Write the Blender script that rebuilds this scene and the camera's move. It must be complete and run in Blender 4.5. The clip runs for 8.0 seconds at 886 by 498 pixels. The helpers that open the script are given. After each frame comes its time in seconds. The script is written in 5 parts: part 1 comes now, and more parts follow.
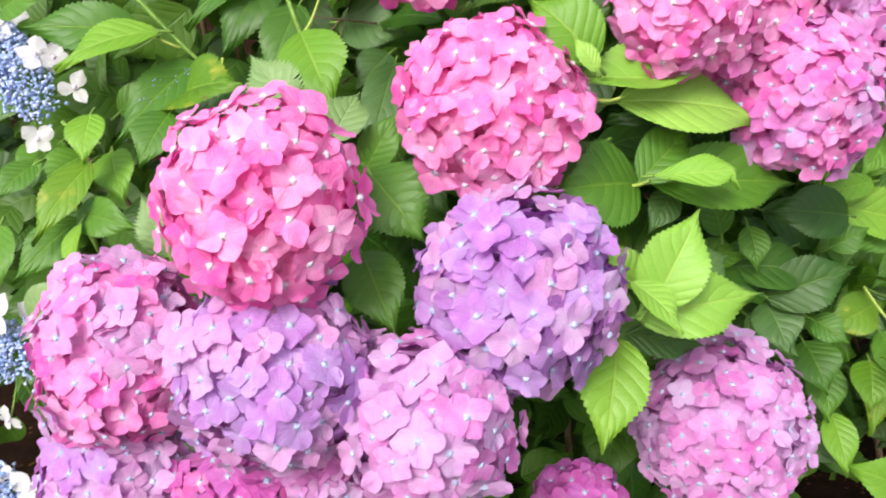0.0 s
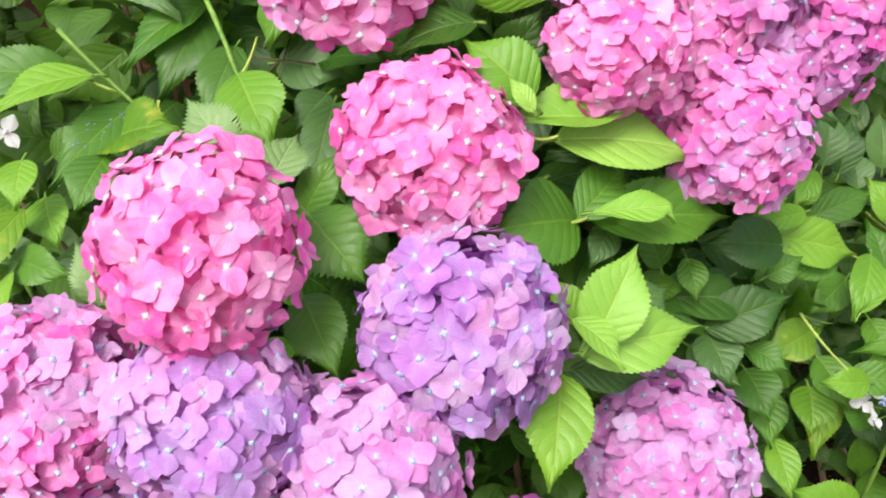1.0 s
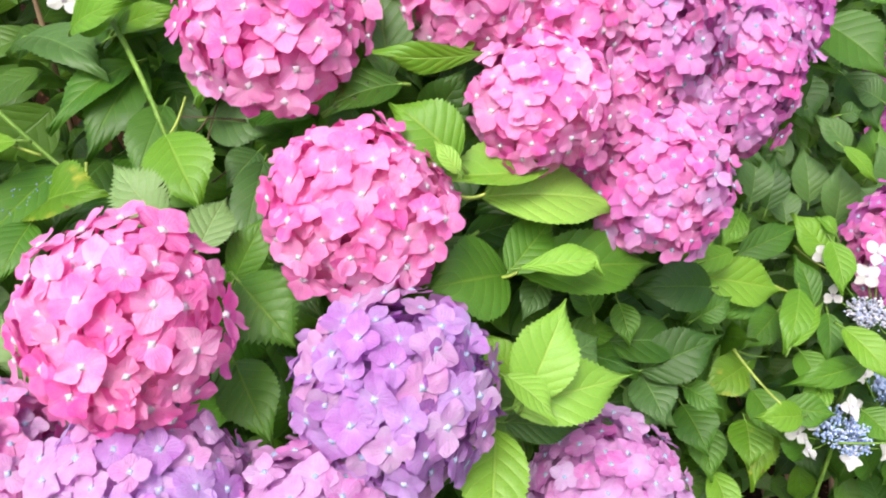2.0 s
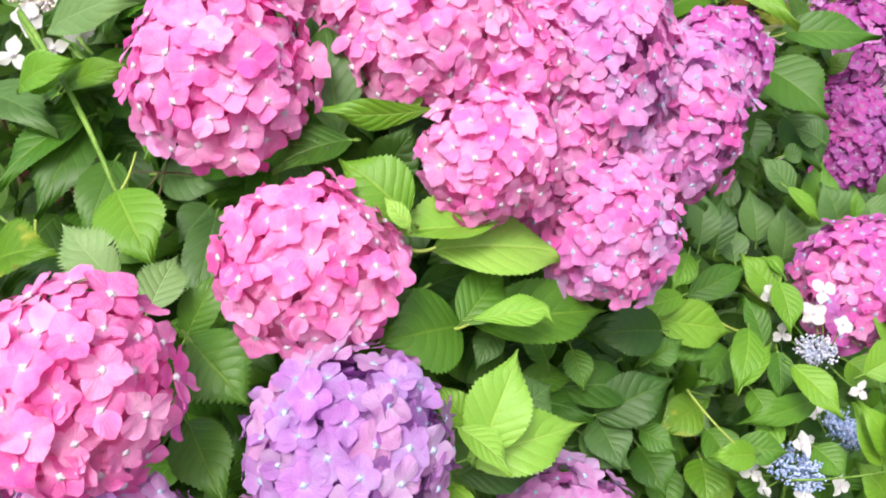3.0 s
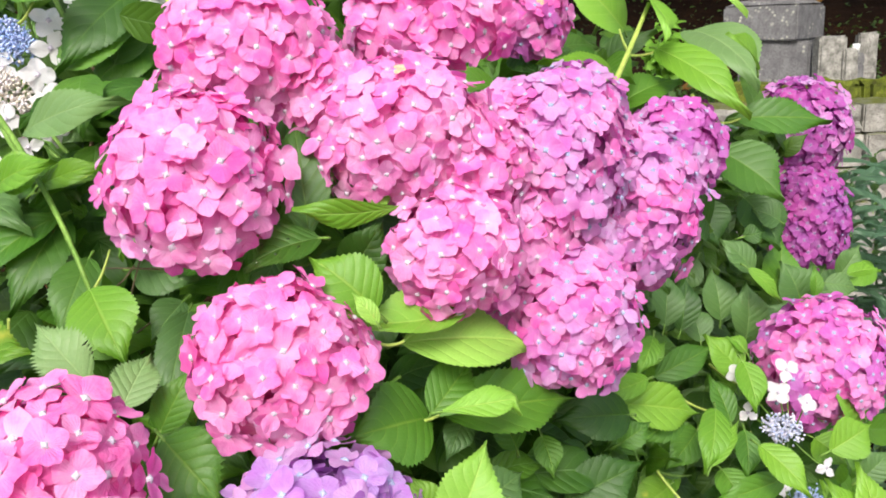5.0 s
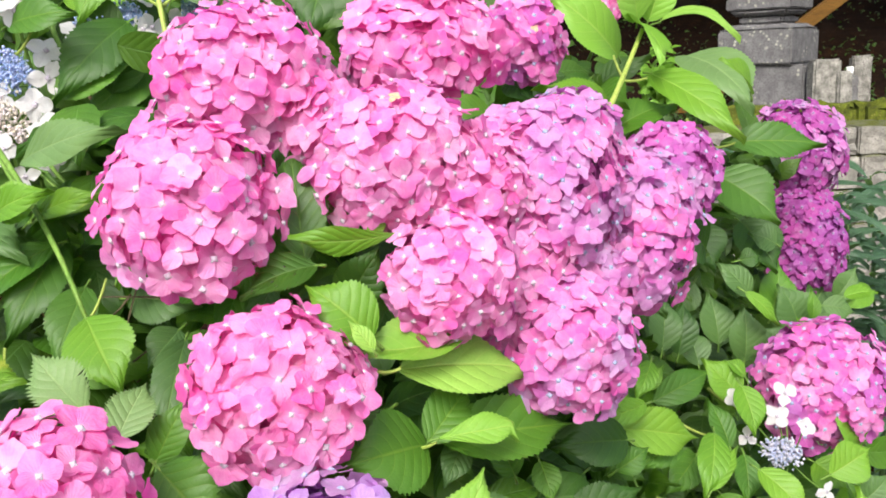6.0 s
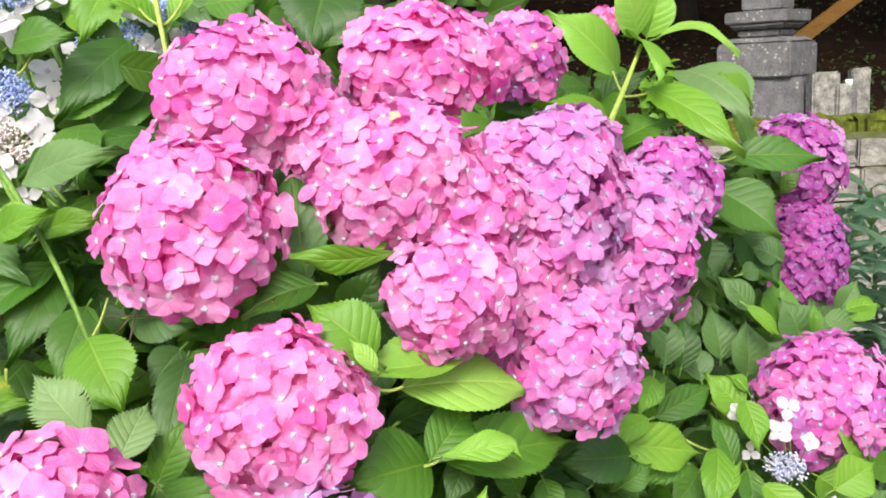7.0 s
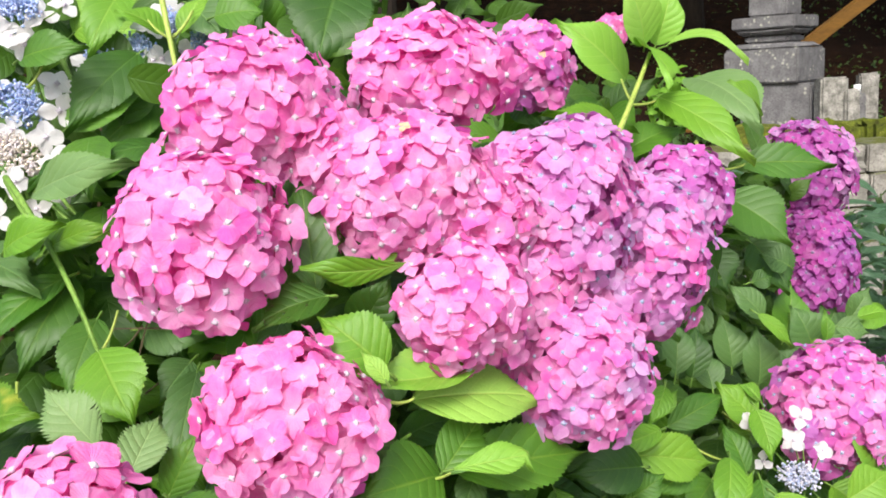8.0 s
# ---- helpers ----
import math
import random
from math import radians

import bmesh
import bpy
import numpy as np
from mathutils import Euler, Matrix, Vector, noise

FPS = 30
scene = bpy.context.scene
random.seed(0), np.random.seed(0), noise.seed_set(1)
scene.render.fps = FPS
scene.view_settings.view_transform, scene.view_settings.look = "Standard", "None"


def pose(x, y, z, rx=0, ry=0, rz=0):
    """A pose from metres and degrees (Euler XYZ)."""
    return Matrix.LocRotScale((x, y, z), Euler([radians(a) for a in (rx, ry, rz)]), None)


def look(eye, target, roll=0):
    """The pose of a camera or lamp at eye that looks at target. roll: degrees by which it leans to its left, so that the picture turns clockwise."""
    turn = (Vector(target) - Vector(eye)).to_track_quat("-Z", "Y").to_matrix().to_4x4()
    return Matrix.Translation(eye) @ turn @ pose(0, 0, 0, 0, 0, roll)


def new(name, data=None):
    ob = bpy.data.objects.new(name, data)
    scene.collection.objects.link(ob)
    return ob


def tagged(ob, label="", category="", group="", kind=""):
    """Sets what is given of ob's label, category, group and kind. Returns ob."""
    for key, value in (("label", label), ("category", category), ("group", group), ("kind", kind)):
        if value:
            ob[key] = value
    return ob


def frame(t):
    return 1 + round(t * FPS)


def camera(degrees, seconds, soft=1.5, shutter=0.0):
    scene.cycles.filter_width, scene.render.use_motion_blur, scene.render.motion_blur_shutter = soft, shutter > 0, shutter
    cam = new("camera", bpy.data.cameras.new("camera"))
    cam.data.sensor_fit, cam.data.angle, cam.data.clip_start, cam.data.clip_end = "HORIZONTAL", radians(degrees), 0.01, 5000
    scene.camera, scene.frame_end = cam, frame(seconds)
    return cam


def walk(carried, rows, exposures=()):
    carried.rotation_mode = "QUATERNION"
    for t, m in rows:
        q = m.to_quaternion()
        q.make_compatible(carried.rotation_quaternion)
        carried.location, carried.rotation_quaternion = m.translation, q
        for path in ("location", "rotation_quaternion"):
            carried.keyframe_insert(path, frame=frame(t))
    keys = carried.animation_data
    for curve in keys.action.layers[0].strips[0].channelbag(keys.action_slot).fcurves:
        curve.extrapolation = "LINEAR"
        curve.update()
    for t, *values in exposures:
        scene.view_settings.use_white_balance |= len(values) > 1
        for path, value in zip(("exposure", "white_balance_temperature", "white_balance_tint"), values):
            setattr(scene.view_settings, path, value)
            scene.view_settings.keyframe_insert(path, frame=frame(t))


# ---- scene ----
cam = camera(50.7, 8.0, soft=1.8, shutter=0.5)
METRES, EYE, TILT, LEAN, TURN = 0.115, 1.35, -23.25, 0.5, 0.0
ROWS = [
    (0.0, 0.0, 0.0, 0.0, 0.0, 0.0, -0.0),
    (0.5, 0.0167, -0.0099, 0.053, -1.71, 0.92, 0.68),
    (1.0, 0.0441, 0.0072, 0.0731, -3.21, 1.84, 1.38),
    (1.5, 0.1276, -0.0185, 0.2064, -4.74, 2.54, 2.36),
    (3.0, 0.2675, -0.1591, 0.4469, -8.52, 5.34, 4.59),
    (3.5, 0.27, -0.2347, 0.4954, -9.38, 6.62, 4.96),
    (4.0, 0.2933, -0.306, 0.5251, -9.79, 7.8, 5.27),
    (4.5, 0.2803, -0.3696, 0.557, -9.96, 8.81, 5.52),
    (6.0, 0.3073, -0.4259, 0.5883, -10.02, 11.23, 6.22),
    (6.5, 0.3058, -0.4224, 0.6031, -9.99, 11.73, 6.38),
    (7.0, 0.3082, -0.435, 0.614, -9.87, 12.13, 6.61),
    (7.5, 0.2821, -0.4415, 0.6457, -9.65, 12.38, 6.75),
    (8.0, 0.2916, -0.4134, 0.6542, -9.35, 12.63, 6.81),
]
walk(cam, [(t, pose(0, 0, EYE, TILT, LEAN, TURN) @ pose(METRES * x, METRES * y, METRES * z, 90 + pitch, roll, yaw)) for t, x, y, z, yaw, pitch, roll in ROWS])


# ---- light ----
SUN_HEIGHT, SUN_TURN = 43.0, 200.0
world = bpy.data.worlds.new("overcast_sky")
scene.world = world
world.use_nodes = True
sky = world.node_tree.nodes.new("ShaderNodeTexSky")
sky.sky_type = "NISHITA"
sky.sun_disc = False
sky.sun_elevation = radians(SUN_HEIGHT)
sky.sun_rotation = radians(SUN_TURN)
sky.air_density, sky.dust_density, sky.ozone_density = 1.0, 4.0, 1.0
cloud = world.node_tree.nodes.new("ShaderNodeHueSaturation")
cloud.inputs["Saturation"].default_value = 0.65
world.node_tree.links.new(sky.outputs[0], cloud.inputs["Color"])
world.node_tree.links.new(cloud.outputs[0], world.node_tree.nodes["Background"].inputs[0])
world.node_tree.nodes["Background"].inputs[1].default_value = 0.140
sun_data = bpy.data.lights.new("sun", "SUN")
sun_data.energy, sun_data.angle, sun_data.color = 1.72, radians(17), (1.0, 0.97, 0.92)
sun = new("sun", sun_data)
SUN_WAY = Vector((math.sin(radians(SUN_TURN)) * math.cos(radians(SUN_HEIGHT)), math.cos(radians(SUN_TURN)) * math.cos(radians(SUN_HEIGHT)), math.sin(radians(SUN_HEIGHT))))
sun.matrix_world = look(SUN_WAY * 20, (0, 0, 0))
scene.view_settings.exposure = 1.04


# ---- materials ----
def node(nt, kind, props=None, **inputs):
    """A shader node; keyword arguments name its sockets (_ for a space, iN for the socket with number N)."""
    n = nt.nodes.new("ShaderNode" + kind)
    for key, value in (props or {}).items():
        if key == "operation":
            n.operation = value
        elif key == "use_clamp":
            n.use_clamp = value
        elif key == "feature":
            n.feature = value
        elif key == "data_type":
            n.data_type = value
        elif key == "blend_type":
            n.blend_type = value
    for key, value in inputs.items():
        socket = n.inputs[int(key[1:])] if key[0] == "i" and key[1:].isdigit() else n.inputs[key.replace("_", " ")]
        if isinstance(value, bpy.types.NodeSocket):
            nt.links.new(value, socket)
        else:
            socket.default_value = value
    return n


def calc(nt, op, a, b=0.0, c=0.0, clamp=False):
    return node(nt, "Math", {"operation": op, "use_clamp": clamp}, i0=a, i1=b, i2=c).outputs[0]


def blend(nt, fac, a, b, how="MIX"):
    n = node(nt, "Mix", {"data_type": "RGBA", "blend_type": how, "clamp_factor": True}, i0=fac, i6=a, i7=b)
    return n.outputs[2]


def ramp01(nt, value, lo, hi):
    return node(nt, "MapRange", {"interpolation_type": "SMOOTHSTEP"}, Value=value, From_Min=lo, From_Max=hi).outputs[0]


def rgb(r, g, b):
    return (r, g, b, 1.0)


def blank(name):
    mat = bpy.data.materials.new(name)
    mat.use_nodes = True
    nt = mat.node_tree
    bsdf = nt.nodes["Principled BSDF"]
    return mat, nt, bsdf, nt.nodes["Material Output"]


def petal_material(name, one, two, deep, glow=0.49, rough=0.55):
    """Sepals: two tints that vary from floret to floret, paler towards the eye, with faint veins."""
    mat, nt, bsdf, out = blank(name)
    place = node(nt, "NewGeometry").outputs["Position"]
    chance = node(nt, "ObjectInfo").outputs["Random"]
    island = node(nt, "NewGeometry").outputs["Random Per Island"]
    patch = node(nt, "TexNoise", None, Vector=place, Scale=16.0, Detail=2.0).outputs[0]
    pick = calc(nt, "ADD", calc(nt, "MULTIPLY", chance, 0.62), calc(nt, "MULTIPLY", ramp01(nt, patch, 0.32, 0.68), 0.40))
    pick = calc(nt, "ADD", pick, calc(nt, "MULTIPLY", calc(nt, "SUBTRACT", island, 0.5), 0.45), clamp=True)
    colour = blend(nt, pick, rgb(*one), rgb(*two))
    blot = node(nt, "TexNoise", None, Vector=place, Scale=85.0, Detail=3.0).outputs[0]
    colour = blend(nt, calc(nt, "MULTIPLY", ramp01(nt, blot, 0.48, 0.72), 0.20), colour, rgb(*[min(0.93, 0.5 * c + 0.45) for c in two]))
    colour = blend(nt, calc(nt, "MULTIPLY", ramp01(nt, blot, 0.50, 0.30), 0.30), colour, rgb(*deep))
    uv = node(nt, "SeparateXYZ", None, Vector=node(nt, "UVMap").outputs[0])
    u, v = uv.outputs[0], uv.outputs[1]
    rim = ramp01(nt, v, 0.25, 1.0)
    colour = blend(nt, calc(nt, "MULTIPLY", calc(nt, "SUBTRACT", 1.0, ramp01(nt, v, 0.0, 0.3)), 0.35), colour, rgb(0.95, 0.85, 0.95))
    colour = blend(nt, calc(nt, "MULTIPLY", rim, 0.10), colour, rgb(*deep))
    # veins spread from the eye
    fan = calc(nt, "MULTIPLY", calc(nt, "SUBTRACT", u, 0.5), calc(nt, "SUBTRACT", 1.25, v))
    lines = calc(nt, "SINE", calc(nt, "MULTIPLY", fan, 70.0))
    grain = node(nt, "TexNoise", None, Vector=place, Scale=900.0, Detail=2.0).outputs[0]
    colour = blend(nt, calc(nt, "MULTIPLY", ramp01(nt, lines, 0.0, 1.0), 0.07), colour, rgb(*deep))
    colour = blend(nt, calc(nt, "MULTIPLY", ramp01(nt, grain, 0.62, 0.8), 0.12), colour, rgb(1, 0.9, 0.95))
    nt.links.new(colour, bsdf.inputs["Base Color"])
    bsdf.inputs["Roughness"].default_value = rough
    bsdf.inputs["Specular IOR Level"].default_value = 0.09
    crease = node(nt, "TexNoise", None, Vector=place, Scale=190.0, Detail=2.0).outputs[0]
    height = calc(nt, "ADD", calc(nt, "MULTIPLY", lines, 0.14), calc(nt, "MULTIPLY", crease, 2.8))
    bump = node(nt, "Bump", None, Strength=0.5, Distance=0.0009, Height=height)
    nt.links.new(bump.outputs[0], bsdf.inputs["Normal"])
    inside = blend(nt, 0.85, colour, rgb(*deep))
    through_light = node(nt, "BsdfTranslucent", None, Color=inside, Normal=bump.outputs[0])
    mix = node(nt, "MixShader", None, Fac=glow, i1=bsdf.outputs[0], i2=through_light.outputs[0])
    nt.links.new(mix.outputs[0], out.inputs[0])
    return mat


def leaf_material(name, base, fresh, vein, spots=0.0, per_island=False, rough=0.50, glow=0.30):
    """Hydrangea leaf: midrib, side veins and quilted relief from the leaf's own coordinates."""
    mat, nt, bsdf, out = blank(name)
    geo = node(nt, "NewGeometry")
    place = geo.outputs["Position"]
    chance = geo.outputs["Random Per Island"] if per_island else node(nt, "ObjectInfo").outputs["Random"]
    uv = node(nt, "SeparateXYZ", None, Vector=node(nt, "UVMap").outputs[0])
    u, v = uv.outputs[0], uv.outputs[1]
    side = calc(nt, "MULTIPLY", calc(nt, "ABSOLUTE", calc(nt, "SUBTRACT", u, 0.5)), 2.0)
    wob = node(nt, "TexNoise", None, Vector=place, Scale=30.0, Detail=2.0).outputs[0]
    step = calc(nt, "SUBTRACT", v, calc(nt, "MULTIPLY", calc(nt, "POWER", side, 1.15), 0.27))
    step = calc(nt, "ADD", step, calc(nt, "MULTIPLY", wob, 0.05))
    saw = calc(nt, "FRACT", calc(nt, "MULTIPLY", step, 7.5))
    ridge = calc(nt, "MULTIPLY", calc(nt, "ABSOLUTE", calc(nt, "SUBTRACT", saw, 0.5)), 2.0)
    fine = ramp01(nt, ridge, 0.87, 0.99)
    mid = calc(nt, "SUBTRACT", 1.0, ramp01(nt, side, 0.015, 0.06))
    lines = calc(nt, "MAXIMUM", calc(nt, "MULTIPLY", fine, calc(nt, "SUBTRACT", 0.8, calc(nt, "MULTIPLY", side, 0.5))), mid)
    cells = node(nt, "TexVoronoi", {"feature": "DISTANCE_TO_EDGE"}, Vector=place, Scale=230.0).outputs[0]
    soft = node(nt, "TexNoise", None, Vector=place, Scale=22.0, Detail=4.0).outputs[0]
    grain = node(nt, "TexNoise", None, Vector=place, Scale=400.0, Detail=3.0).outputs[0]
    pick = calc(nt, "ADD", calc(nt, "MULTIPLY", chance, 0.75), calc(nt, "MULTIPLY", calc(nt, "SUBTRACT", soft, 0.4), 0.8), clamp=True)
    colour = blend(nt, pick, rgb(*base), rgb(*fresh))
    colour = blend(nt, calc(nt, "MULTIPLY", ramp01(nt, grain, 0.5, 0.75), 0.22), colour, rgb(base[0] * 0.6, base[1] * 0.65, base[2] * 0.6))
    colour = blend(nt, calc(nt, "MULTIPLY", lines, 0.40), colour, rgb(*vein))
    if spots:
        blotch = node(nt, "TexNoise", None, Vector=place, Scale=26.0, Detail=3.0, Roughness=0.6).outputs[0]
        colour = blend(nt, calc(nt, "MULTIPLY", ramp01(nt, blotch, 0.56, 0.72), spots), colour, rgb(0.42, 0.40, 0.05))
        speck = node(nt, "TexNoise", None, Vector=place, Scale=110.0, Detail=2.0).outputs[0]
        colour = blend(nt, calc(nt, "MULTIPLY", ramp01(nt, speck, 0.70, 0.76), spots), colour, rgb(0.16, 0.09, 0.03))
    nt.links.new(colour, bsdf.inputs["Base Color"])
    nt.links.new(calc(nt, "ADD", rough, calc(nt, "MULTIPLY", calc(nt, "SUBTRACT", grain, 0.5), 0.25)), bsdf.inputs["Roughness"])
    bsdf.inputs["Specular IOR Level"].default_value = 0.46
    quilt = calc(nt, "SUBTRACT", calc(nt, "MULTIPLY", calc(nt, "SUBTRACT", 1.0, calc(nt, "POWER", ridge, 2.0)), 1.0), mid)
    quilt = calc(nt, "ADD", quilt, calc(nt, "MULTIPLY", calc(nt, "MINIMUM", cells, 0.25), 0.6))
    bump = node(nt, "Bump", None, Strength=0.5, Distance=0.0011, Height=quilt)
    nt.links.new(bump.outputs[0], bsdf.inputs["Normal"])
    lit = blend(nt, 0.45, colour, rgb(0.29, 0.53, 0.05))
    through_light = node(nt, "BsdfTranslucent", None, Color=lit, Normal=bump.outputs[0])
    mix = node(nt, "MixShader", None, Fac=glow, i1=bsdf.outputs[0], i2=through_light.outputs[0])
    nt.links.new(mix.outputs[0], out.inputs[0])
    return mat


def rough_material(name, one, two, scale, rough=0.85, per_island=False, speck=None, speck_size=60.0, moss=None, depth=0.004, stretch=(1, 1, 1), spec=0.25):
    """Stone, soil, bark and wood: two tints, grain, optional flecks and moss on upward faces."""
    mat, nt, bsdf, out = blank(name)
    geo = node(nt, "NewGeometry")
    place = node(nt, "VectorMath", {"operation": "MULTIPLY"}, i0=geo.outputs["Position"], i1=stretch).outputs[0]
    big = node(nt, "TexNoise", None, Vector=place, Scale=scale, Detail=5.0, Roughness=0.6).outputs[0]
    small = node(nt, "TexNoise", None, Vector=place, Scale=scale * 7, Detail=6.0, Roughness=0.7).outputs[0]
    chance = node(nt, "ObjectInfo").outputs["Random"]
    colour = blend(nt, ramp01(nt, big, 0.3, 0.7), rgb(*one), rgb(*two))
    colour = blend(nt, calc(nt, "MULTIPLY", ramp01(nt, small, 0.47, 0.66), 0.62), colour, rgb(*[c * 0.45 for c in one]))
    colour = blend(nt, calc(nt, "MULTIPLY", chance, 0.25), colour, rgb(*[c * 0.6 for c in two]))
    if per_island:
        colour = blend(nt, geo.outputs["Random Per Island"], rgb(*one), rgb(*two))
    if speck:
        cells = node(nt, "TexVoronoi", None, Vector=place, Scale=speck_size)
        fleck = calc(nt, "SUBTRACT", 1.0, ramp01(nt, cells.outputs["Distance"], 0.18, 0.34))
        keep = ramp01(nt, node(nt, "TexNoise", None, Vector=place, Scale=speck_size * 0.16, Detail=2.0).outputs[0], 0.48, 0.62)
        colour = blend(nt, calc(nt, "MULTIPLY", calc(nt, "MULTIPLY", fleck, keep), 0.8), colour, rgb(*speck))
    if moss:
        up = node(nt, "SeparateXYZ", None, Vector=geo.outputs["Normal"]).outputs[2]
        cover = calc(nt, "ADD", calc(nt, "MULTIPLY", up, 0.5), big)
        colour = blend(nt, ramp01(nt, cover, 0.78, 1.02), colour, rgb(*moss))
    nt.links.new(colour, bsdf.inputs["Base Color"])
    bsdf.inputs["Roughness"].default_value = rough
    bsdf.inputs["Specular IOR Level"].default_value = spec
    bump = node(nt, "Bump", None, Strength=0.7, Distance=depth, Height=calc(nt, "ADD", big, calc(nt, "MULTIPLY", small, 0.6)))
    nt.links.new(bump.outputs[0], bsdf.inputs["Normal"])
    return mat


PETALS = {
    "hot_pink": petal_material("sepal_hot_pink", (0.85, 0.133, 0.49), (0.91, 0.48, 0.78), (0.78, 0.045, 0.37)),
    "pink": petal_material("sepal_pink", (0.85, 0.172, 0.54), (0.92, 0.58, 0.84), (0.79, 0.060, 0.43)),
    "rose": petal_material("sepal_rose", (0.80, 0.155, 0.51), (0.87, 0.54, 0.83), (0.67, 0.050, 0.41)),
    "mauve": petal_material("sepal_mauve", (0.71, 0.22, 0.57), (0.71, 0.50, 0.79), (0.54, 0.075, 0.45)),
    "lilac": petal_material("sepal_lilac", (0.69, 0.35, 0.63), (0.67, 0.53, 0.79), (0.54, 0.13, 0.52)),
    "violet": petal_material("sepal_violet", (0.56, 0.26, 0.64), (0.58, 0.43, 0.79), (0.43, 0.1, 0.52)),
    "plum": petal_material("sepal_plum", (0.54, 0.095, 0.4), (0.42, 0.135, 0.48), (0.36, 0.03, 0.27)),
    "dusk": petal_material("sepal_dusk", (0.702, 0.150, 0.529), (0.594, 0.203, 0.632), (0.495, 0.054, 0.345)),
    "white": petal_material("sepal_white", (0.80, 0.79, 0.78), (0.77, 0.77, 0.82), (0.76, 0.71, 0.70)),
}
EYE_PALE = rough_material("floret_eye_pale", (0.50, 0.42, 0.50), (0.58, 0.54, 0.62), 200.0, 0.5, depth=0.0004)
EYE_BLUE = rough_material("floret_eye_blue", (0.26, 0.34, 0.56), (0.46, 0.48, 0.62), 200.0, 0.5, depth=0.0004)
EYE_DULL = rough_material("floret_eye_dull", (0.22, 0.12, 0.30), (0.38, 0.28, 0.48), 200.0, 0.5, depth=0.0004)
BUD_BLUE = rough_material("lacecap_bud_blue", (0.23, 0.35, 0.67), (0.49, 0.54, 0.75), 160.0, 0.6, per_island=True, depth=0.0006)
BUD_DROPPED = rough_material("dropped_bud_blue", (0.10, 0.17, 0.36), (0.28, 0.33, 0.50), 160.0, 0.6, per_island=True, depth=0.0004)
BUD_FADED = rough_material("lacecap_bud_faded", (0.62, 0.54, 0.42), (0.72, 0.66, 0.72), 90.0, 0.6, per_island=True, depth=0.0006)
BUD_CREAM = rough_material("lacecap_bud_cream", (0.36, 0.42, 0.62), (0.56, 0.53, 0.58), 160.0, 0.6, per_island=True, depth=0.0006)
STEM_GREEN = rough_material("stem_green", (0.10, 0.21, 0.03), (0.19, 0.32, 0.06), 40.0, 0.5, depth=0.0005, stretch=(1, 1, 0.25))
STEM_LIME = rough_material("stem_yellow_green", (0.27, 0.37, 0.065), (0.39, 0.48, 0.11), 40.0, 0.45, depth=0.0005, stretch=(1, 1, 0.25))
STEM_DULL = rough_material("stem_dull_green", (0.045, 0.085, 0.030), (0.09, 0.15, 0.05), 40.0, 0.6, depth=0.0005, stretch=(1, 1, 0.25))
STEM_BROWN = rough_material("stem_woody_brown", (0.16, 0.10, 0.06), (0.26, 0.18, 0.11), 30.0, 0.85, depth=0.0015, stretch=(1, 1, 0.2))
TWIG = rough_material("dry_twig_brown", (0.050, 0.036, 0.020), (0.15, 0.115, 0.065), 90.0, 0.9, depth=0.0008)
LEAVES = {
    "dark": leaf_material("leaf_dark_green", (0.023, 0.075, 0.007), (0.046, 0.130, 0.012), (0.11, 0.22, 0.03)),
    "deep": leaf_material("leaf_deep_green", (0.034, 0.100, 0.010), (0.064, 0.165, 0.016), (0.15, 0.27, 0.04)),
    "mid": leaf_material("leaf_mid_green", (0.048, 0.146, 0.011), (0.105, 0.248, 0.021), (0.22, 0.36, 0.04)),
    "fresh": leaf_material("leaf_fresh_green", (0.106, 0.265, 0.015), (0.193, 0.375, 0.030), (0.34, 0.49, 0.08)),
    "lime": leaf_material("leaf_lime_green", (0.185, 0.397, 0.037), (0.294, 0.505, 0.088), (0.42, 0.57, 0.12)),
    "blue": leaf_material("leaf_dull_green", (0.055, 0.130, 0.030), (0.106, 0.207, 0.053), (0.20, 0.34, 0.09)),
    # pale green leaves, with the sky's sheen mixed into the base colour
    "pale": leaf_material("leaf_pale_sheen_green", (0.150, 0.265, 0.085), (0.225, 0.350, 0.130), (0.33, 0.45, 0.18)),
    "spotted": leaf_material("leaf_spotted_green", (0.085, 0.205, 0.009), (0.150, 0.285, 0.016), (0.25, 0.38, 0.06), spots=0.85),
    "grey": leaf_material("leaf_grey_green", (0.050, 0.110, 0.060), (0.090, 0.170, 0.095), (0.13, 0.22, 0.13), rough=0.35),
}
LEAF_MASS = leaf_material("leaf_mass_green", (0.017, 0.068, 0.006), (0.104, 0.248, 0.014), (0.14, 0.28, 0.06), per_island=True)
# darker copy for back leaves: shade of gaps and hollows put into the green
SHADE_MASS = leaf_material("leaf_mass_shaded_green", (0.019, 0.060, 0.006), (0.072, 0.160, 0.011), (0.11, 0.22, 0.05), per_island=True)
COVER = leaf_material("groundcover_green", (0.012, 0.036, 0.005), (0.045, 0.100, 0.013), (0.06, 0.12, 0.03), per_island=True)
FAR_MASS = leaf_material("far_leaf_mass_green", (0.020, 0.055, 0.010), (0.060, 0.135, 0.020), (0.08, 0.16, 0.04), per_island=True)
# brown litter, taken near black: the wood's shade is put into the colour
SOIL = rough_material("shaded_soil_with_litter", (0.006, 0.003, 0.0018), (0.022, 0.011, 0.006), 6.0, 0.95, speck=(0.11, 0.05, 0.02), speck_size=55.0, depth=0.02, spec=0.04)
GRANITE = rough_material("weathered_granite", (0.085, 0.082, 0.084), (0.19, 0.185, 0.187), 13.0, 0.9, speck=(0.46, 0.46, 0.37), speck_size=33.0, depth=0.004)
